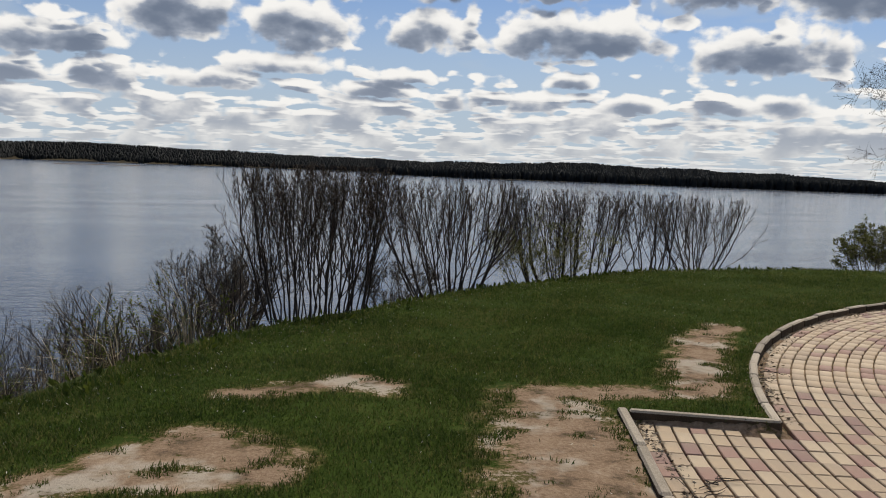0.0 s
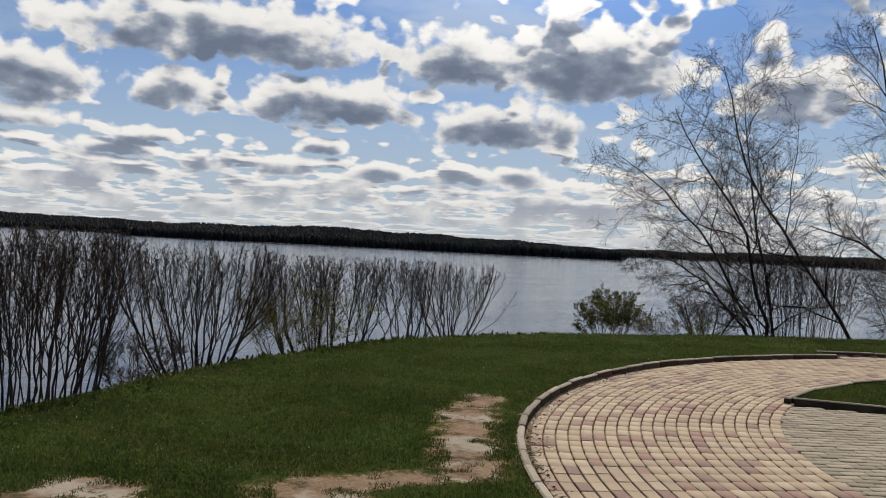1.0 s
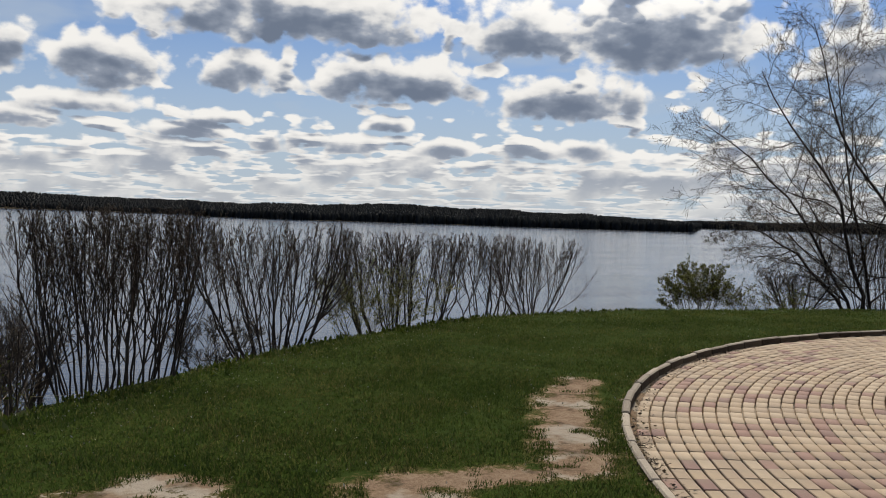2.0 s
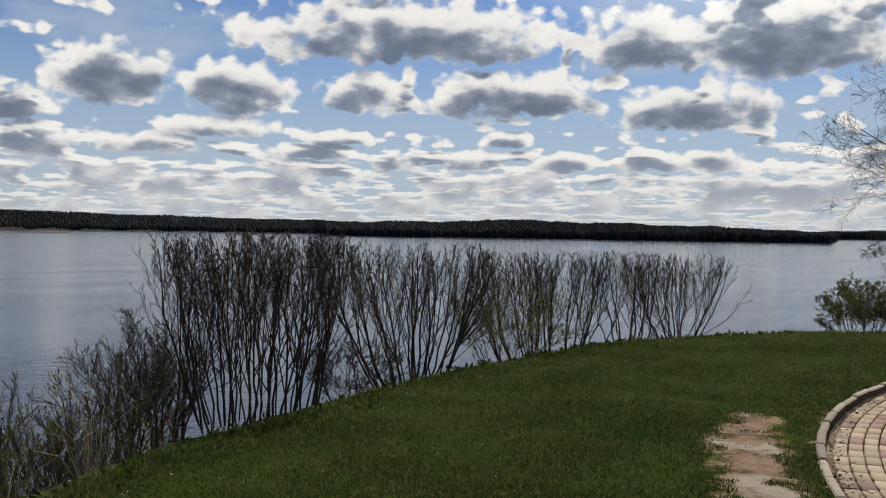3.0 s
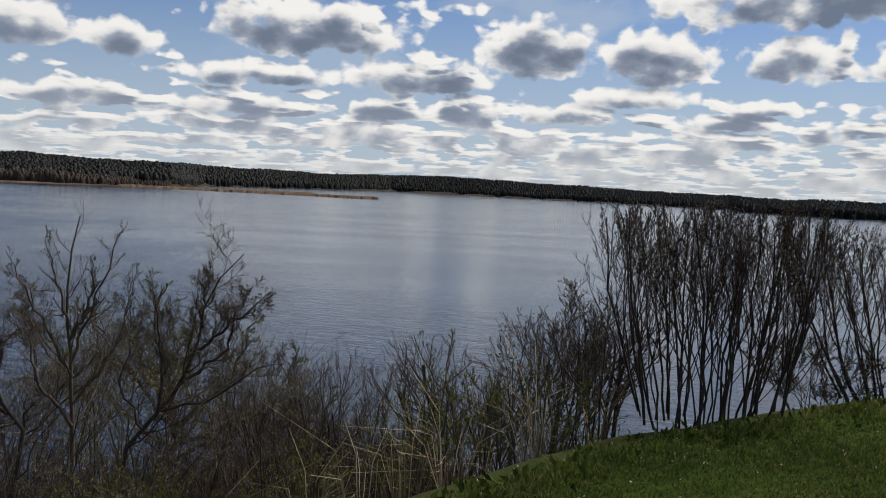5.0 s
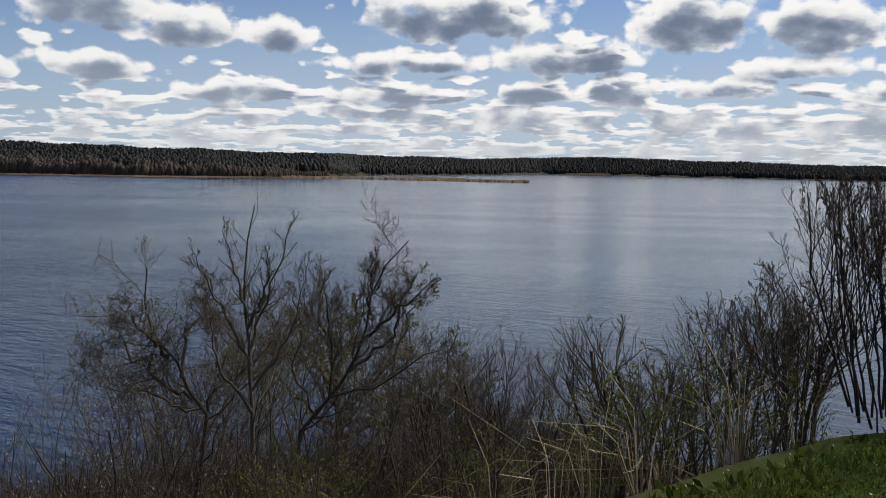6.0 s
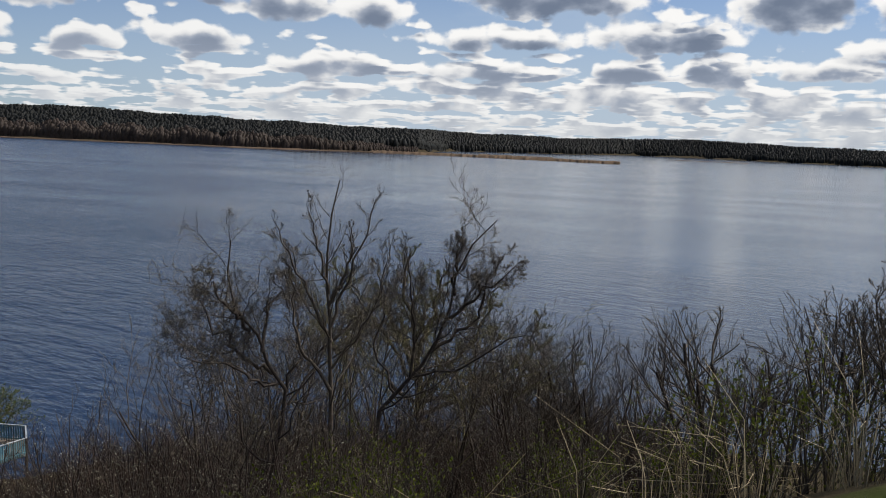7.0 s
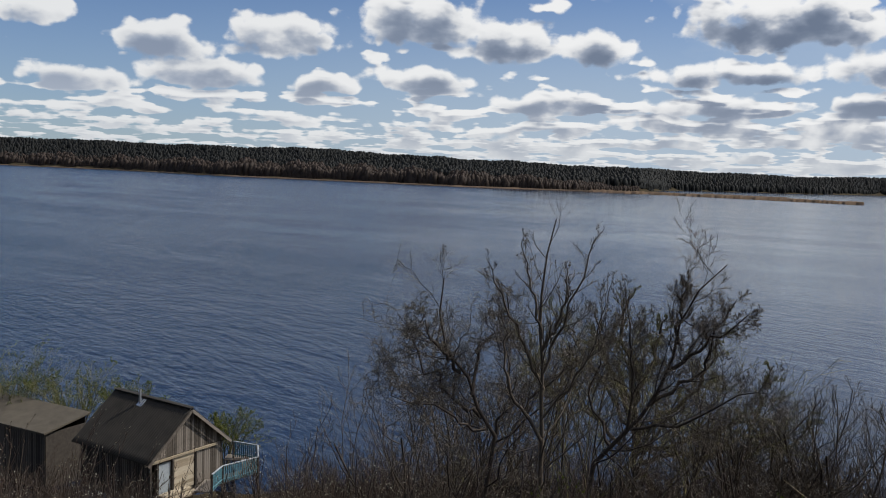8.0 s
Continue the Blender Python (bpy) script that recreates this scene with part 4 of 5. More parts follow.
TREE = dict(segs=[7, 5, 3], wander=[0.20, 0.22, 0.22], up=[0.06, 0.03, -0.05], taper=[0.10, 0.2, 0.4, 0.5], kids=[18, 13, 9], span=[(0.16, 0.99), (0.12, 0.99), (0.12, 0.97)],
            angle=[0.9, 0.85, 0.8], ratio=[0.33, 0.40, 0.40], thin=[0.5, 0.5, 0.6], least=0.0040)


def along(rng, path, across, away, count=11, wave=0.03, lean=0.0):
    """A limb through (across, up) or (across, up, away) stations, resampled and slightly crooked."""
    stations = np.array([(p[0], p[1], p[2] if len(p) > 2 else lean * p[1]) for p in path], dtype=float)
    run = np.concatenate([[0], np.cumsum(np.hypot(*np.diff(stations[:, :2], axis=0).T))])
    s = np.linspace(0, run[-1], count)
    u, v, w = (np.interp(s, run, stations[:, q]) for q in range(3))
    bend = rng.normal(size=(count, 3)) * wave
    bend[0] = 0
    return across * u[:, None] + UP * v[:, None] + away * w[:, None] + bend


def leaning_tree(base, paths, seed, label, thick, spec=TREE, bark=BARK_DARK, twig=TWIG, bud=BUD, bud_size=0.03):
    """A bare tree whose leaning trunks follow (across, up) lines seen square to the view."""
    rng = np.random.default_rng(seed)
    across, away = np.array([0.81, -0.59, 0.0]), np.array([0.59, 0.81, 0.0])
    trunks = np.stack([along(rng, path, across, away, lean=rng.normal() * 0.12) for path in paths])
    levels = sprout(rng, trunks, thick * rng.uniform(0.8, 1.1, len(paths)), spec)
    return plant("tree", pose(*base), label, "tree", levels, bark, twig, bud, bud_size, stem_name="trunk", rng=rng, limbs=True)


leaning_tree((15.25, 20.55, -0.6), [[(0.0, -1.2), (-.25, 0), (-1.6, 2.5), (-2.0, 3.0), (-3.1, 4.2), (-4.0, 4.8)], [(0.1, -1.2), (0.05, 0), (-.7, 3.0), (-1.15, 3.8), (-2.2, 5.2), (-2.6, 6.1)],
                                    [(0.4, -1.2), (0.3, 0), (-.3, 2.6), (-.6, 4.4), (-.85, 6.6)], [(-.1, -1.2), (-.4, 0), (-1.5, 1.3), (-2.6, 2.0), (-3.4, 2.2)]], 51, "bare leaning tree with several dark trunks by the lake", 0.056)
leaning_tree((16.95, 19.3, -0.5), [[(0.6, -1.2), (0.0, 0), (-1.4, 2.3), (-1.9, 3.0), (-2.7, 4.2), (-3.2, 6.0), (-3.5, 7.2)]], 52, "bare tree leaning over the shrubs", 0.06)
leaning_tree((19.6, 17.6, -0.5), [[(0.4, -1.2), (0.0, 0), (-.8, 2.6), (-1.4, 4.0), (-1.9, 4.7), (-2.5, 6.4), (-3.0, 8.4)], [(0.6, -1.2), (0.5, 0), (0.3, 3.0), (0.0, 6.0), (0.2, 9.0)],
                                  [(0.2, -1.2), (-.2, 0), (-1.7, 1.7), (-3.0, 2.6), (-4.2, 3.0)]], 53, "tall bare tree with fine hanging branches", 0.085)
hedge_bush(15.9, 20.0, -0.9, 34, 1.3, 0.7, 2.5, -36, 54, "dense leafless thicket of upright stems under trees", 0.7)
fan_shrub(18.2, 18.6, 1.9, 8, 0.4, 55, "leafless thicket beyond the path", z=-0.9)
fan_shrub(13.6, 20.9, 0.6, 8, 0.6, 56, "low leafless thicket under the trees", z=-0.9)
fan_shrub(20.3, 16.9, 1.7, 8, 0.4, 57, "leafless thicket at the end of the path", z=-0.9)

# trees on the bank
ALONG_BANK, OVER_BANK = np.array([0.77, 0.64, 0.0]), np.array([-0.64, 0.77, 0.0])
SPARSE = dict(segs=[6, 3], wander=[0.12, 0.16], up=[0.10, 0.10], taper=[0.10, 0.3, 0.6], kids=[17, 6], span=[(0.12, 0.99), (0.25, 0.97)], angle=[0.75, 0.7], ratio=[0.22, 0.36], thin=[0.42, 0.55], least=0.0028, wane=0.85)
CROOKED = dict(segs=[7, 5, 3], wander=[0.28, 0.32, 0.3], up=[0.05, 0.04, 0.04], taper=[0.10, 0.3, 0.5, 0.6], kids=[17, 12, 6], span=[(0.12, 0.99), (0.1, 0.96), (0.12, 0.97)],
               angle=[1.05, 0.95, 0.9], ratio=[0.36, 0.44, 0.34], thin=[0.42, 0.45, 0.6], least=0.0026, wane=0.85)
RISING = dict(segs=[6, 5, 3], wander=[0.18, 0.22, 0.22], up=[0.08, 0.06, 0.05], taper=[0.08, 0.22, 0.5, 0.6], kids=[18, 12, 7], span=[(0.14, 0.99), (0.12, 0.96), (0.15, 0.97)],
              angle=[0.85, 0.85, 0.8], ratio=[0.32, 0.44, 0.36], thin=[0.40, 0.45, 0.6], least=0.0031, wane=0.85)


def bank_tree(base, paths, seed, label, spec, bark=BARK_BROWN, twig=TWIG, bud=BUD, bud_size=0.025, thick=0.05, wave=0.03, per_tip=1):
    """paths: (along the bank, up, out over the bank) stations of the trunk and main branches; the first is the trunk."""
    rng = np.random.default_rng(seed)
    limbs = np.stack([along(rng, path, ALONG_BANK, OVER_BANK, 13, wave) for path in paths])
    r = thick * np.array([1.0] + [rng.uniform(0.4, 0.62) for _ in paths[1:]])
    return plant("tree", pose(*base), label, "tree", sprout(rng, limbs, r, spec), bark, twig, bud, bud_size, stem_name="trunk", rng=rng, limbs=True, per_tip=per_tip)


bank_tree((-8.62, 10.2, -3.6), [[(0, -0.25, 0), (0.07, 1.93, -0), (0.04, 3.21, -0.01), (-0.01, 3.84, -0.01), (0.04, 4.28, -0.01), (0.11, 4.67, 0)], [(0.05, 2.96, -0.01), (0.26, 3.61, 0.01), (0.44, 4.18, 0.03), (0.59, 4.57, 0.03)], [(0.02, 3.34, -0.01), (-0.14, 3.96, -0.03), (-0.24, 4.43, -0.04)], [(0.06, 2.77, -0), (-0.33, 3.57, -0.05), (-0.5, 3.94, -0.08), (-0.61, 4.19, -0.1)], [(0.07, 2.45, -0), (0.53, 3.12, 0.03), (0.71, 3.76, 0.04), (0.77, 4.08, 0.04)], [(0.06, 2.19, -0), (-0.29, 2.68, -0.05), (-0.41, 3.32, -0.06), (-0.41, 3.67, -0.06)], [(0.02, 3.21, -0.01), (0.25, 3.73, 0.01), (0.28, 4.17, 0.01)]],
          61, "young budding tree with a straight stem on the bank", SPARSE, bud=BUD, bud_size=0.024, thick=0.040, wave=0.02)
bank_tree((-10, 10.1, -4.1), [[(0, -0.25, 0), (0.6, 2.3, -0.18), (0.4, 2.78, -0.21), (0.06, 3.38, -0.28), (-0.16, 3.92, -0.33), (-0.11, 4.3, -0.32)], [(0.35, 2.62, 0.08), (-0.09, 2.96, -0), (-0.49, 3.46, -0.2), (-0.53, 3.91, -0.42)], [(0.13, 3.25, -0.26), (-0.18, 3.7, -0.64), (-0.31, 4.06, -0.67)], [(0.52, 2.3, 0.01), (0.7, 2.93, 0.14), (0.55, 3.54, -0.19), (0.39, 3.94, -0.21)], [(0.46, 2.57, -0.2), (0.11, 2.78, -0.57), (-0.45, 3.05, -0.81), (-0.72, 3.38, -0.89)], [(0.27, 2.98, -0.24), (0.26, 3.5, 0.27), (0.62, 4.02, 0.33), (0.51, 4.3, 0.31)], [(0.6, 2.3, -0.18), (0.92, 2.75, 0.37), (1.38, 3.33, 0.51), (1.49, 3.91, 0.52)]],
          62, "crooked many-branched tree with pale opening buds on the bank", CROOKED, BARK_DARK, TWIG, CATKIN_DARK, 0.013, 0.045, 0.05)
bank_tree((-9.6, 13.2, -5), [[(0, -0.25, 0), (-0.77, 2.04, 0.6), (-0.46, 2.51, 0.61), (0.01, 2.99, 0.61), (0.36, 3.71, 0.6), (0.55, 4.49, 0.59), (0.74, 5, 0.58), (1.02, 5.33, 0.56)], [(-0.18, 2.8, 0.61), (-0.15, 3.67, 0.61), (-0.25, 4.26, 0.61), (-0.33, 4.84, 0.61)], [(0.38, 3.76, 0.6), (0.87, 4.18, 0.57), (1.24, 4.47, 0.54), (1.52, 4.64, 0.5)], [(-0.14, 2.8, 0.61), (0.78, 3.04, 0.58), (1.38, 3.49, 0.52), (1.68, 3.61, 0.48), (2, 3.24, 0.43)], [(0.48, 4.15, 0.6), (0.48, 4.73, 0.6), (0.56, 5.14, 0.59)], [(-0.42, 2.51, 0.61), (-0.81, 3.16, 0.99), (-0.56, 4.07, 1.01), (-0.67, 4.59, 1)], [(0.12, 3.22, 0.61), (0.85, 3.67, 0.98), (0.99, 4.21, 0.96), (1.26, 4.82, 0.94)]],
          64, "dark leaning tree with rising branches on the bank", RISING, BARK_DARK, TWIG, BUD, 0.014, 0.055)

WILLOW = dict(segs=[7, 5, 4], wander=[0.26, 0.18, 0.12], up=[0.06, 0.06, 0.04], taper=[0.14, 0.18, 0.35, 0.5], kids=[13, 12, 11], span=[(0.25, 0.99), (0.15, 0.98), (0.1, 0.98)],
              angle=[0.85, 0.8, 0.65], ratio=[0.30, 0.36, 0.34], thin=[0.5, 0.42, 0.5], least=0.013, wane=1.0)
bank_tree((-27.6, 39.2, -16), [[(0, -0.25, 0), (-2.36, 2.34, 0.11), (-2.88, 6.68, 0.11), (-3.73, 9.51, 0.1), (-3.21, 11.7, 0.11)], [(-2.85, 6.1, 0.11), (-1.9, 9.08, 0.1), (-1.46, 10.83, 0.09)], [(-2.64, 4.95, 0.11), (-5.22, 8.23, 0.05), (-6.47, 10.48, -0.03), (-7.63, 11, -0.14)], [(-2.61, 4.37, 0.11), (0.36, 7.59, -0.01), (1.26, 10.22, -0.09)], [(-2.44, 3.8, 0.11), (2.82, 6.19, -0.27), (3.67, 8.81, -0.39)], [(-2.67, 5.53, 0.11), (-4.68, 8.86, 0.07), (-5.05, 10.57, 0.06)], [(-2.4, 3.21, 0.11), (4.66, 5.07, -0.55), (5.55, 6.59, -0.71)], [(-2.58, 3.78, 0.11), (-7.44, 6.9, -0.12), (-9.31, 10.03, -0.36)]],
          63, "large willow with olive spring twigs at the water", WILLOW, BARK_BROWN, TWIG_OLIVE, LEAF_OLIVE, 0.04, 0.27, 0.15)

# leafless bushes that close the gaps between and behind the trees
for k, (x, y, top) in enumerate([(-12.7, 11.5, -1.5), (-13.1, 12.7, -1.2), (-12.9, 13.6, -1.1), (-12.6, 14.7, -1.0), (-12.3, 15.7, -1.0), (-11.8, 16.7, -1.4), (-11.3, 17.7, -1.8), (-10.5, 18.2, -2.4)]):
    fan_shrub(x, y, top, 5, 0.3, 140 + k, "tall twiggy bush among the trees on the bank", bud=CATKIN_DARK, twig=TWIG_OLIVE if k in (3, 5) else TWIG, bark=BARK_BROWN, thick=0.026, bud_size=0.018, group="bushes among the bank trees")


# ---- brush: wands with catkins, copied over the bank ----
WAND = dict(segs=[3, 2], wander=[0.12, 0.14], up=[0.07, 0.04], taper=[0.3, 0.4, 0.5], kids=[8, 3], span=[(0.25, 0.98), (0.2, 0.95)], angle=[0.5, 0.5], ratio=[0.26, 0.4], thin=[0.55, 0.6], least=0.0026)


def brush_shape(seed, stems, spread, tall, bud, bud_size, bark, twig, label, at, per_tip=1):
    rng = np.random.default_rng(seed)
    a, rr = rng.uniform(0, 2 * math.pi, stems), np.sqrt(rng.uniform(0, 1, stems)) * spread * 0.5
    foot = np.stack([rr * np.cos(a), rr * np.sin(a), np.full(stems, -0.2)], -1)
    way = normed(np.stack([np.cos(a) * rr * 0.7, np.sin(a) * rr * 0.7, np.ones(stems)], -1) + rng.normal(size=(stems, 3)) * (0.12, 0.12, 0))
    paths = limb_points(rng, foot, way, tall * rng.uniform(0.6, 1.0, stems), 7, 0.07, 0.02)
    levels = sprout(rng, paths, rng.uniform(0.006, 0.011, stems), WAND)
    return plant("brushwood", at, label, "shrub", levels, bark, twig, bud, bud_size, group="brushwood on the bank", rng=rng, aspect=0.55, per_tip=per_tip)


def scatter(first, places, seed, scale=(0.85, 1.15)):
    rnd = random.Random(seed)
    for x, y, dz in places:
        k = rnd.uniform(*scale)
        copy_thing(first, pose(x, y, ground_z(x, y) + dz, rnd.uniform(-4, 4), rnd.uniform(-4, 4), rnd.uniform(0, 360)) @ Matrix.Scale(k, 4))


def set_at(x, y):
    return pose(x, y, ground_z(x, y))


catkin = brush_shape(71, 16, 1.1, 1.9, CATKIN, 0.013, BARK_DARK, TWIG_RED, "thin brushwood with pale catkins on the bank", set_at(-7.4, 8.2))
brown = brush_shape(72, 22, 1.6, 2.4, BUD, 0.022, BARK_BROWN, TWIG_RED, "brown leafless brushwood on the bank", set_at(-12.5, 14.5))


def fill_bank():
    """Brushwood over the bank, its tops along a falling line of sight-free height."""
    rnd = random.Random(17)
    for ring in range(13):
        dist = 6.5 + 1.75 * ring + 0.06 * ring * ring
        az = -86 + rnd.uniform(0, 4)
        while az < -22:
            d = dist + rnd.uniform(-0.8, 0.8)
            x, y = -1.6 + d * math.sin(radians(az)), 3.4 + d * math.cos(radians(az))
            z = ground_z(x, y)
            drop = np.interp(az, [-86, -79, -75.5, -72, -66, -61, -50, -38, -30, -22], [15.5, 16.8, 18.8, 21.8, 20.5, 17.3, 16.0, 16.3, 15.0, 14.0])
            top = 1.55 - d * math.tan(radians(drop + rnd.uniform(-0.6, 1.6)))
            tall = min(top - z, 4.2)
            if tall > 0.5:
                first, own = (catkin, 1.9) if d < 13 else (brown, 2.4)
                k = min(max(tall / own, 0.35), 1.9)
                copy_thing(first, pose(x, y, z - 0.05, rnd.uniform(-4, 4), rnd.uniform(-4, 4), rnd.uniform(0, 360)) @ Matrix.Scale(k, 4))
            az += math.degrees(1.5 / d) * rnd.uniform(0.8, 1.3)


fill_bank()
for x, y, top in [(-12.6, 5.6, -1.5), (-12.0, 5.8, -1.6), (-12.9, 6.4, -2.1), (-11.4, 6.4, -1.6), (-12.2, 7.1, -2.2), (-11.1, 7.1, -2.0), (-10.6, 5.4, -1.3), (-10.5, 6.0, -1.6), (-12.5, 9.0, -1.8), (-11.5, 8.7, -1.8), (-10.8, 8.0, -1.8), (-11.2, 9.3, -1.8), (-10.1, 8.2, -1.6)]:
    z = ground_z(x, y)
    copy_thing(catkin, pose(x, y, z - 0.05, 0, 0, 37 * x) @ Matrix.Scale(min(max((top - z) / 1.9, 0.4), 1.6), 4))
scatter(brown, [(-36.0, 27.5, 0), (-33.5, 32.0, 0), (-39.5, 26.0, 0), (-38.0, 30.5, 0), (-28.5, 36.5, 0), (-19.5, 34.5, 0), (-16.0, 38.5, 0), (-40.5, 29.0, 0), (-34.0, 36.0, 0), (-12.0, 42.0, 0)], 7, (1.1, 1.5))
rnd = random.Random(23)
for k in range(26):
    az, d = radians(rnd.uniform(-83, -66)), rnd.uniform(36, 47)
    x, y = -1.8 + d * math.sin(az), 3.6 + d * math.cos(az)
    z = ground_z(x, y)
    size = (1.53 - d * math.tan(radians(np.interp(math.degrees(az), [-83, -76, -70, -66], [17.8, 18.6, 20.5, 20.8]))) - z) / 2.4
    if size > 0.3:
        copy_thing(brown, pose(x, y, z - 0.05, 0, 0, rnd.uniform(0, 360)) @ Matrix.Scale(min(size, 1.8), 4))
green = brush_shape(73, 12, 0.9, 1.15, LEAF_YOUNG, 0.030, BARK_BROWN, TWIG, "low bush with fresh yellow-green leaves on the bank", set_at(-5.1, 7.4))
scatter(green, [(-5.9, 8.5, 0), (-4.4, 8.6, 0), (-3.6, 9.6, 0), (-4.9, 10.0, 0), (-3.2, 10.9, 0), (-6.3, 7.2, 0), (-4.0, 12.0, 0), (-2.7, 11.6, -.2), (-5.8, 10.6, 0), (-7.4, 9.4, .3), (-3.4, 8.9, 0), (-2.8, 10.2, 0), (-4.2, 9.3, 0), (-3.0, 9.4, 0)], 8)


scatter(green, [(-6.85, 9.1, 0), (-5.6, 9.4, 0), (-6.4, 8.1, 0)], 9, (0.9, 1.2))


def dry_tuft(x, y, seed, label="arching dry straw-coloured grass stems"):
    rng = np.random.default_rng(seed)
    t = Tubes()
    for _ in range(13):
        a, ln = rng.uniform(0, 6.28), rng.uniform(0.35, 0.95)
        out_ = rng.uniform(0.35, 1.1)
        t.add([(0.08 * math.cos(a), 0.08 * math.sin(a), -0.05), (0.25 * out_ * math.cos(a), 0.25 * out_ * math.sin(a), 0.55 * ln), (out_ * ln * math.cos(a), out_ * ln * math.sin(a), ln * rng.uniform(0.5, 0.95))], [0.0035, 0.0026, 0.0014], 3)
    me = t.mesh("dry_grass", STRAW)
    tagged(part("dry_grass", me, at=pose(x, y, ground_z(x, y))), label, "dry grass", "dry grass on the bank")


for k, (x, y) in enumerate([(-3.1, 8.6), (-2.9, 8.0), (-3.6, 8.9), (-3.3, 7.5), (-2.6, 9.2), (-3.9, 7.9), (-2.3, 9.9), (-4.4, 7.2), (-3.0, 10.2), (-3.4, 9.5), (-2.8, 9.6), (-3.9, 9.3), (-3.5, 10.4), (-4.3, 8.4), (-2.5, 8.7), (-3.3, 8.2)]):
    dry_tuft(x, y, 80 + k)


# ---- the shed by the water ----
def shed_house():
    apex = Vector((-46.5, 20.96, -11.8))
    m = Matrix(((-0.346, -0.938, 0, apex.x), (0.938, -0.346, 0, apex.y), (0, 0, 1, -16.3), (0, 0, 0, 1)))
    house = thing("boathouse", m, "weathered wooden shed with a dark corrugated roof by the lake", "shed")
    top, half, deep, rise = 4.5, 2.9, 6.5, 2.42
    eave = top - rise
    slope = math.atan2(rise, half)
    run = math.hypot(rise, half)
    # roof: corrugated sheets on both slopes
    for side in (-1, 1):
        k, rows = 120, 9
        v, f = [], []
        for q in range(k + 1):
            yy = deep * q / k
            wob = 0.028 * math.cos(2 * math.pi * q / 3.4)
            for s in range(rows + 1):
                t = s / rows
                lap = 0.02 * (1 - (t * 3) % 1)
                xx, zz = side * half * t, top - rise * t
                v.append((xx + side * math.sin(slope) * (wob + lap), yy, zz + math.cos(slope) * (wob + lap)))
        for q in range(k):
            for s in range(rows):
                a = q * (rows + 1) + s
                f.append((a, a + 1, a + rows + 2, a + rows + 1) if side < 0 else (a, a + rows + 1, a + rows + 2, a + 1))
        me = mesh_of("roof", v, np.array(f), SLATE, smooth=True)
        roof = part("roof", me, house, "dark mossy corrugated fibre-cement roof")
        sol = roof.modifiers.new("thick", "SOLIDIFY")
        sol.thickness, sol.offset = 0.03, -1
    part("ridge_cap", box_mesh("ridge_cap", (0.34, deep, 0.05), SLATE, 0.02), house, at=pose(0, deep / 2, top + 0.07))
    for side in (-1, 1):
        bg = part("barge_board", box_mesh("barge_board", (run, 0.035, 0.16), WOOD_GREY, 0.005), house, at=pose(side * half / 2, -0.02, top - rise / 2 - 0.09, 0, side * math.degrees(slope), 0))
    # walls of upright boards
    wall_half, back = 2.55, 6.2
    board = 0.15
    xs = np.arange(-wall_half + board / 2, wall_half, board)
    rnd = random.Random(4)
    front = 0.35
    for x in xs:
        up = top - rise * abs(x) / half - 0.08
        low = eave + 0.02
        dx = rnd.uniform(-.004, .004)
        part("gable_board", box_mesh("gable_board", (board - 0.012, 0.028, up - low), WOOD_GREY, 0.003), house, at=pose(x + dx, front, (up + low) / 2))
        part("gable_board", box_mesh("gable_board", (board - 0.012, 0.028, up - 0.05), WOOD_GREY, 0.003), house, at=pose(x + dx, back, (up + 0.05) / 2))
        if x > 0.62:
            part("wall_board", box_mesh("wall_board", (board - 0.012, 0.028, eave - 0.05), WOOD_GREY, 0.003), house, at=pose(x, front, (eave + 0.05) / 2))
    for side in (-1, 1):
        for y in np.arange(front + 0.1, back, 0.18):
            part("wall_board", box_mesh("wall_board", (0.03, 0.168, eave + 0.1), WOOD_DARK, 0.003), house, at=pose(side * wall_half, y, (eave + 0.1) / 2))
    part("beam", box_mesh("beam", (4.9, 0.10, 0.14), WOOD_PALE, 0.01), house, "pale timber beam", pose(-0.42, front - 0.07, eave - 0.06))
    for x in (-2.5, -2.05, -1.02, 0.55):
        part("post", box_mesh("post", (0.13, 0.12, eave - 0.1), WOOD_DARK, 0.01), house, at=pose(x, front - 0.03, (eave - 0.1) / 2))
    door = part("door", box_mesh("door", (0.86, 0.04, 1.72), PAINT_WHITE, 0.005), house, "grey-white plank door", pose(-1.54, front + 0.05, 0.95))
    part("door_handle", box_mesh("door_handle", (0.03, 0.05, 0.12), WOOD_DARK, 0.005), door, at=pose(0.34, -0.045, 0))
    for q in range(9):
        part("panel_board", box_mesh("panel_board", (1.42, 0.03, 0.2), WOOD_PALE, 0.004), house, "pale new board", pose(-0.24, front - 0.01, 0.16 + q * 0.207))
    for q, (w, z) in enumerate(((1.9, 0.16), (2.3, 0.0))):
        part("step", box_mesh("step", (w, 0.45, 0.12), WOOD_PALE, 0.01), house, at=pose(-1.1, front - 0.3 - 0.4 * q, z))
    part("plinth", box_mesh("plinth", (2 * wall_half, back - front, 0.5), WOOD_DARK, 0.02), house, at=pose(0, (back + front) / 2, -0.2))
    t = Tubes()
    t.add([(-0.35, 3.9, 3.9), (-0.35, 3.9, 5.0)], [0.07, 0.07], 10)
    t.add([(-0.35, 3.9, 5.0), (-0.35, 3.9, 5.04)], [0.085, 0.085], 10)
    part("stove_pipe", t.mesh("stove_pipe", TIN), house, "zinc stove pipe")
    part("flashing", box_mesh("flashing", (0.5, 0.45, 0.02), TIN, 0.005), house, at=pose(-0.35, 3.8, 4.27, 0, -math.degrees(slope), 0))


shed_house()


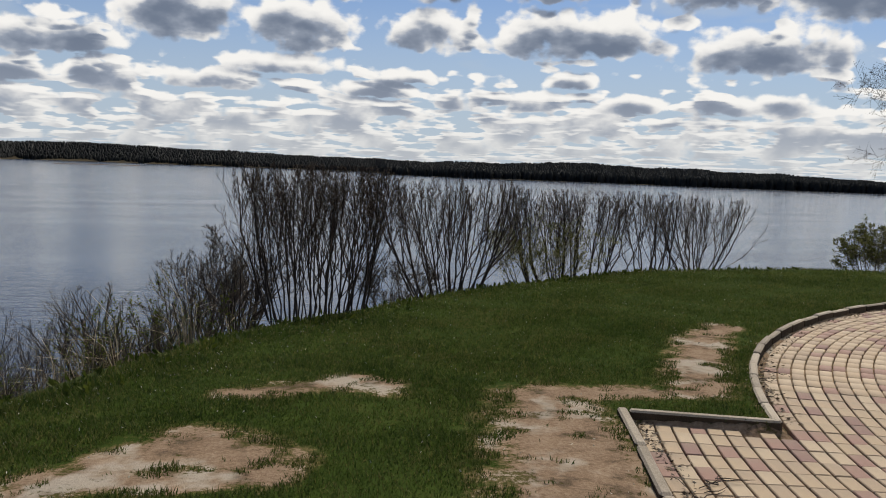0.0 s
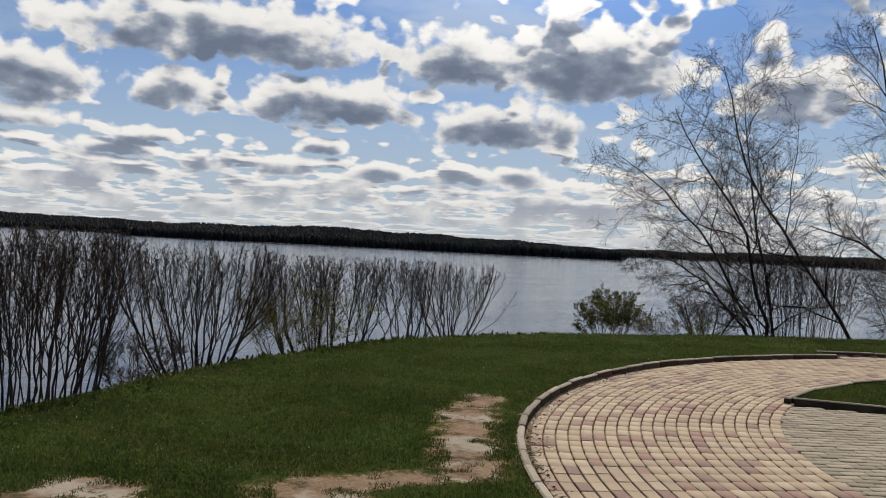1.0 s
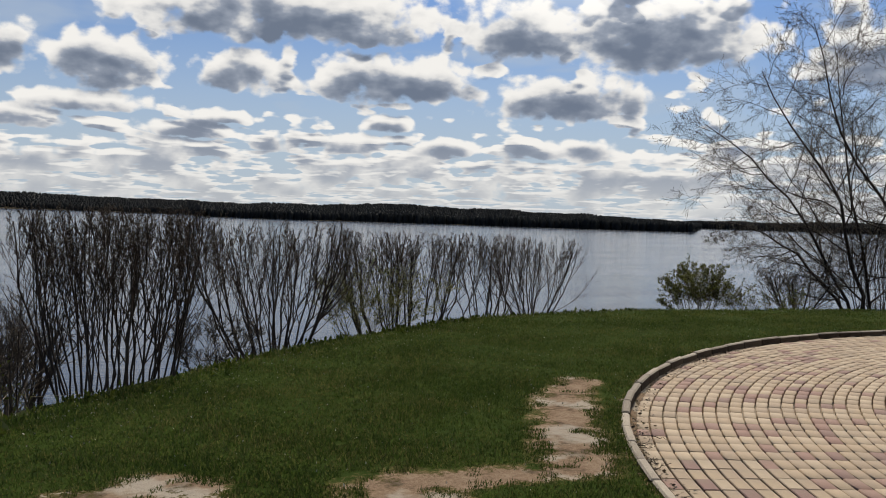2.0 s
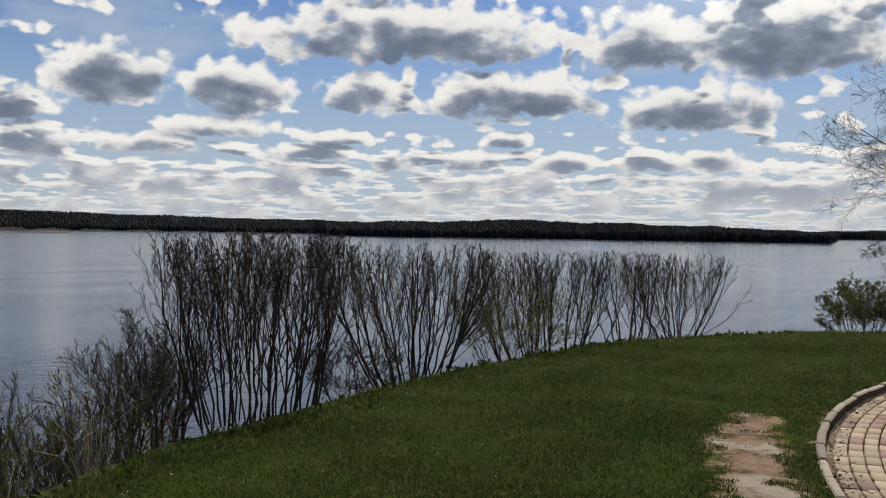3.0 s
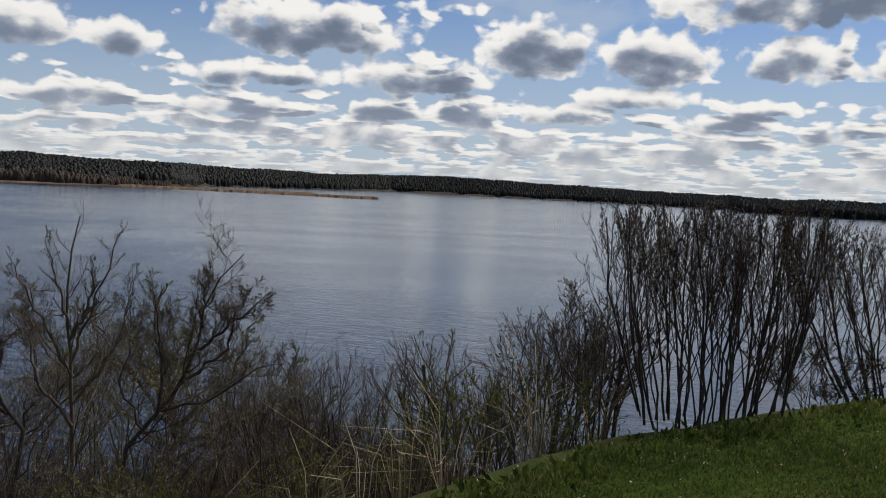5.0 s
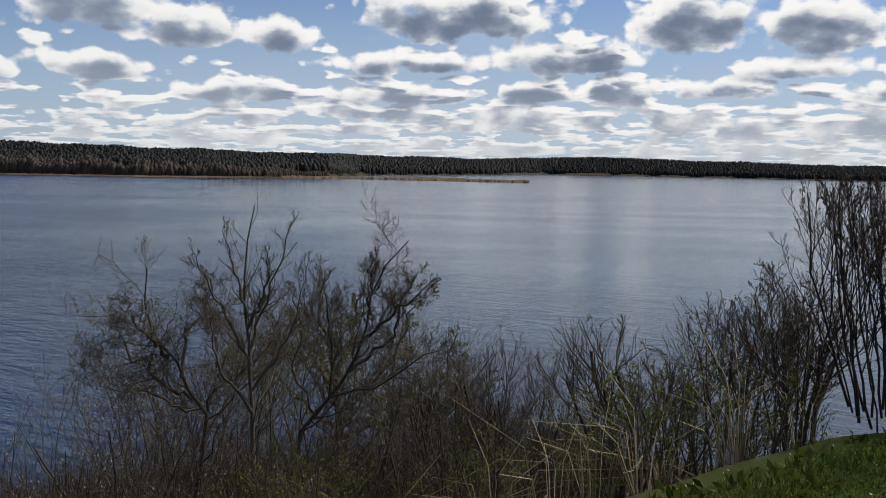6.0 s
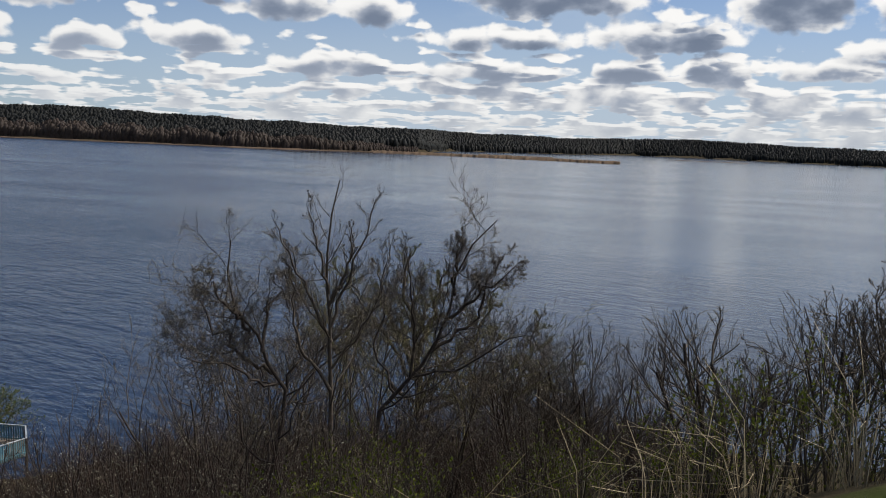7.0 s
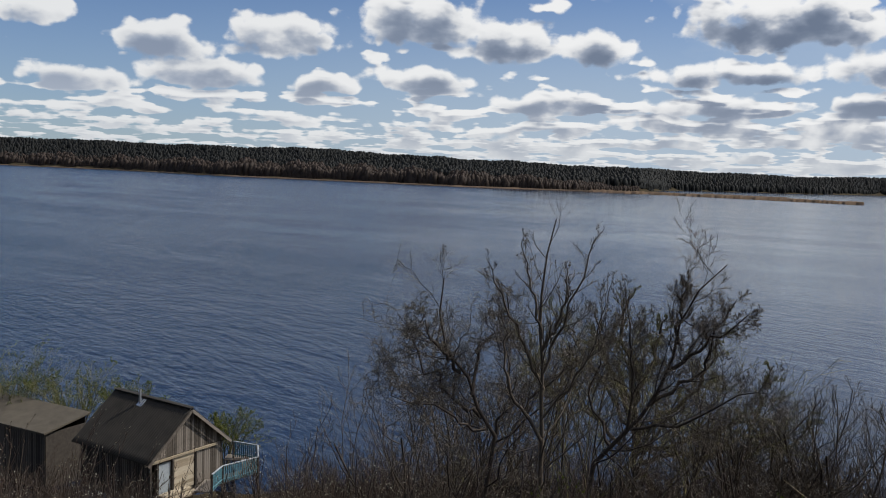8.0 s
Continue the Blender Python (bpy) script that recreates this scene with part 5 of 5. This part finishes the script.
def rail_deck():
    """A jetty platform with a blue slatted railing."""
    pts = [Vector((-45.0, 21.5, -16.1)), Vector((-46.4, 22.7, -16.25)), Vector((-46.9, 25.1, -16.3)), Vector((-49.7, 26.4, -16.6)), Vector((-50.6, 25.2, -16.4))]
    deck = thing("jetty", Matrix.Translation(pts[0]), "small jetty with a blue slatted wooden railing", "jetty")
    for a, b in zip(pts, pts[1:]):
        d = b - a
        ln, yaw = d.xy.length, math.degrees(math.atan2(d.y, d.x))
        tilt = -math.degrees(math.atan2(d.z, ln))
        mid = (a + b) / 2 - pts[0]
        part("top_rail", box_mesh("top_rail", (ln, 0.09, 0.06), PAINT_WHITE, 0.01), deck, "white handrail", pose(mid.x, mid.y, mid.z + 0.98, 0, tilt, yaw))
        part("low_rail", box_mesh("low_rail", (ln, 0.05, 0.07), PAINT_BLUE, 0.01), deck, at=pose(mid.x, mid.y, mid.z + 0.2, 0, tilt, yaw))
        slat = box_mesh("slat", (0.07, 0.025, 0.92), PAINT_BLUE, 0.004)
        k = round(ln / 0.13)
        for q in range(k + 1):
            p = a + d * (q / k) - pts[0]
            part("slat", slat, deck, at=pose(p.x, p.y, p.z + 0.48, 0, 0, yaw))
        part("floor", box_mesh("floor", (ln, 1.0, 0.08), WOOD_GREY, 0.01), deck, at=pose(mid.x - 0.5, mid.y - 0.3, mid.z - 0.02, 0, 0, yaw))
    for p in pts:
        part("post", box_mesh("post", (0.1, 0.1, 2.6), WOOD_DARK, 0.01), deck, at=pose(p.x - pts[0].x, p.y - pts[0].y, p.z - pts[0].z - 0.3))


rail_deck()


def low_shed():
    m = pose(-59.75, 14.65, -16.9, 0, 0, 26)
    shed = thing("low_shed", m, "low shed with a flat pale felt roof beside the boathouse", "shed")
    part("roof", box_mesh("roof", (9.6, 3.4, 0.14), ROOF_FELT, 0.02), shed, at=pose(0, 0, 2.62, 9, 0, 0))
    for y, top in ((-1.45, 2.28), (1.45, 2.74)):
        for q in range(46):
            part("wall_board", box_mesh("wall_board", (0.19, 0.03, top + 1.4), WOOD_DARK, 0.004), shed, at=pose(-4.5 + q * 0.2, y, 0.5 * (top - 1.4)))
    for x in (-4.6, 4.6):
        part("end_wall", box_mesh("end_wall", (0.06, 2.86, 3.7), WOOD_DARK, 0.01), shed, at=pose(x, 0, 0.43))


low_shed()
for k, (x, y, top) in enumerate([(-61.5, 18.6, -12.6), (-63.0, 15.2, -11.6), (-60.5, 22.0, -13.6), (-65.5, 12.0, -12.0), (-52.5, 25.5, -14.2)]):
    fan_shrub(x, y, top, 9, 0.45, 90 + k, "yellow-green willow shrub behind the boathouse", bud=LEAF_YOUNG, twig=TWIG_OLIVE, bark=BARK_WILLOW, thick=0.05, bud_size=0.10, z=-17.6, group="willow shrubs by the water")


def kerb_litter():
    """Dead leaves and broken twigs gathered along the kerbs."""
    rng = np.random.default_rng(12)
    a = np.radians(rng.uniform(-80, -30, 900))
    r = R_KERB - 0.06 - np.abs(rng.normal(0, 0.07, 900))
    p = np.stack([RING[0] + r * np.sin(a), RING[1] + r * np.cos(a), rng.uniform(0.004, 0.02, 900)], -1)
    t = rng.uniform(0, 1, 350)
    q = np.stack([1.30 + 0.04 * t + np.abs(rng.normal(0, .05, 350)), 5.4 - 1.9 * t, rng.uniform(0.004, 0.02, 350)], -1)
    q[:, 0] -= 0.1 * t
    tagged(new("leaf_litter", flakes("leaf_litter", np.concatenate([p, q]), 0.028, STRAW_DARK, rng, 0.6, True)), "dead leaves and dirt gathered along the kerb", "litter", kind="stuff")


kerb_litter()


def fallen_twig(x, y, z, yaw, seed, size=0.36):
    rng = np.random.default_rng(seed)
    t = Tubes()
    for k in range(4):
        a = rng.normal() * 0.6
        x0 = rng.uniform(-.4, .2) * size if k else -0.5 * size
        ln = size * (1.0 if k == 0 else 0.4)
        pts = [(x0 + ln * s * math.cos(a), ln * s * math.sin(a) + 0.03 * size * rng.normal(), 0.008 + 0.02 * rng.uniform(0, 1)) for s in np.linspace(0, 1, 5)]
        t.add(pts, [0.0032, 0.003, 0.0026, 0.002, 0.0014], 4)
    tagged(part("fallen_twig", t.mesh("fallen_twig", BARK_DARK), at=pose(x, y, z, 0, 0, yaw)), "thin dry twig lying on the ground", "twig", "fallen twigs")


for k, (x, y, z, yaw) in enumerate([(2.55, 6.6, .012, 20), (2.75, 6.85, .012, -10), (2.5, 6.2, .012, 60), (1.5, 4.35, .012, 40), (1.4, 4.2, .012, 70)] ):
    fallen_twig(x, y, z, yaw, 200 + k)


def lawn_bits():
    """Pale flecks as painted glints on the turf, with dry bits and small blossoms."""
    rng = np.random.default_rng(31)
    x, y = rng.uniform(-3.2, 12, 18000), rng.uniform(4.0, 15.5, 18000)
    d = signed_edge(x, y)
    near_edge = np.clip(1.2 + d / 1.2, 0.2, 1)
    keep = (d < 0.35) & (paved(x, y) < -0.1) & (rng.uniform(0, 1, 18000) < near_edge * 0.55)
    p = np.stack([x, y, height(x, y) + 0.012], -1)[keep]
    # glints on the blades are put in as pale flakes
    tagged(new("lawn_bits", flakes("lawn_bits", p, 0.018, CATKIN, rng, 0.45)), "pale flecks for glints, dry blades and tiny blossoms in the lawn", "grass", kind="stuff")
    x, y = rng.uniform(-3.2, 6.5, 2600), rng.uniform(5.0, 16.5, 2600)
    d = signed_edge(x, y)
    keep = (d > -0.35) & (d < 0.35)
    p = np.stack([x, y, height(x, y)], -1)[keep]
    tagged(new("edge_weeds", flakes("edge_weeds", np.repeat(p, 5, 0) + rng.normal(size=(5 * len(p), 3)) * (0.035, 0.035, 0.012), 0.075, LEAF_WEED, rng, 0.4)), "leafy green weeds along the lawn's edge", "weeds", kind="stuff")


lawn_bits()
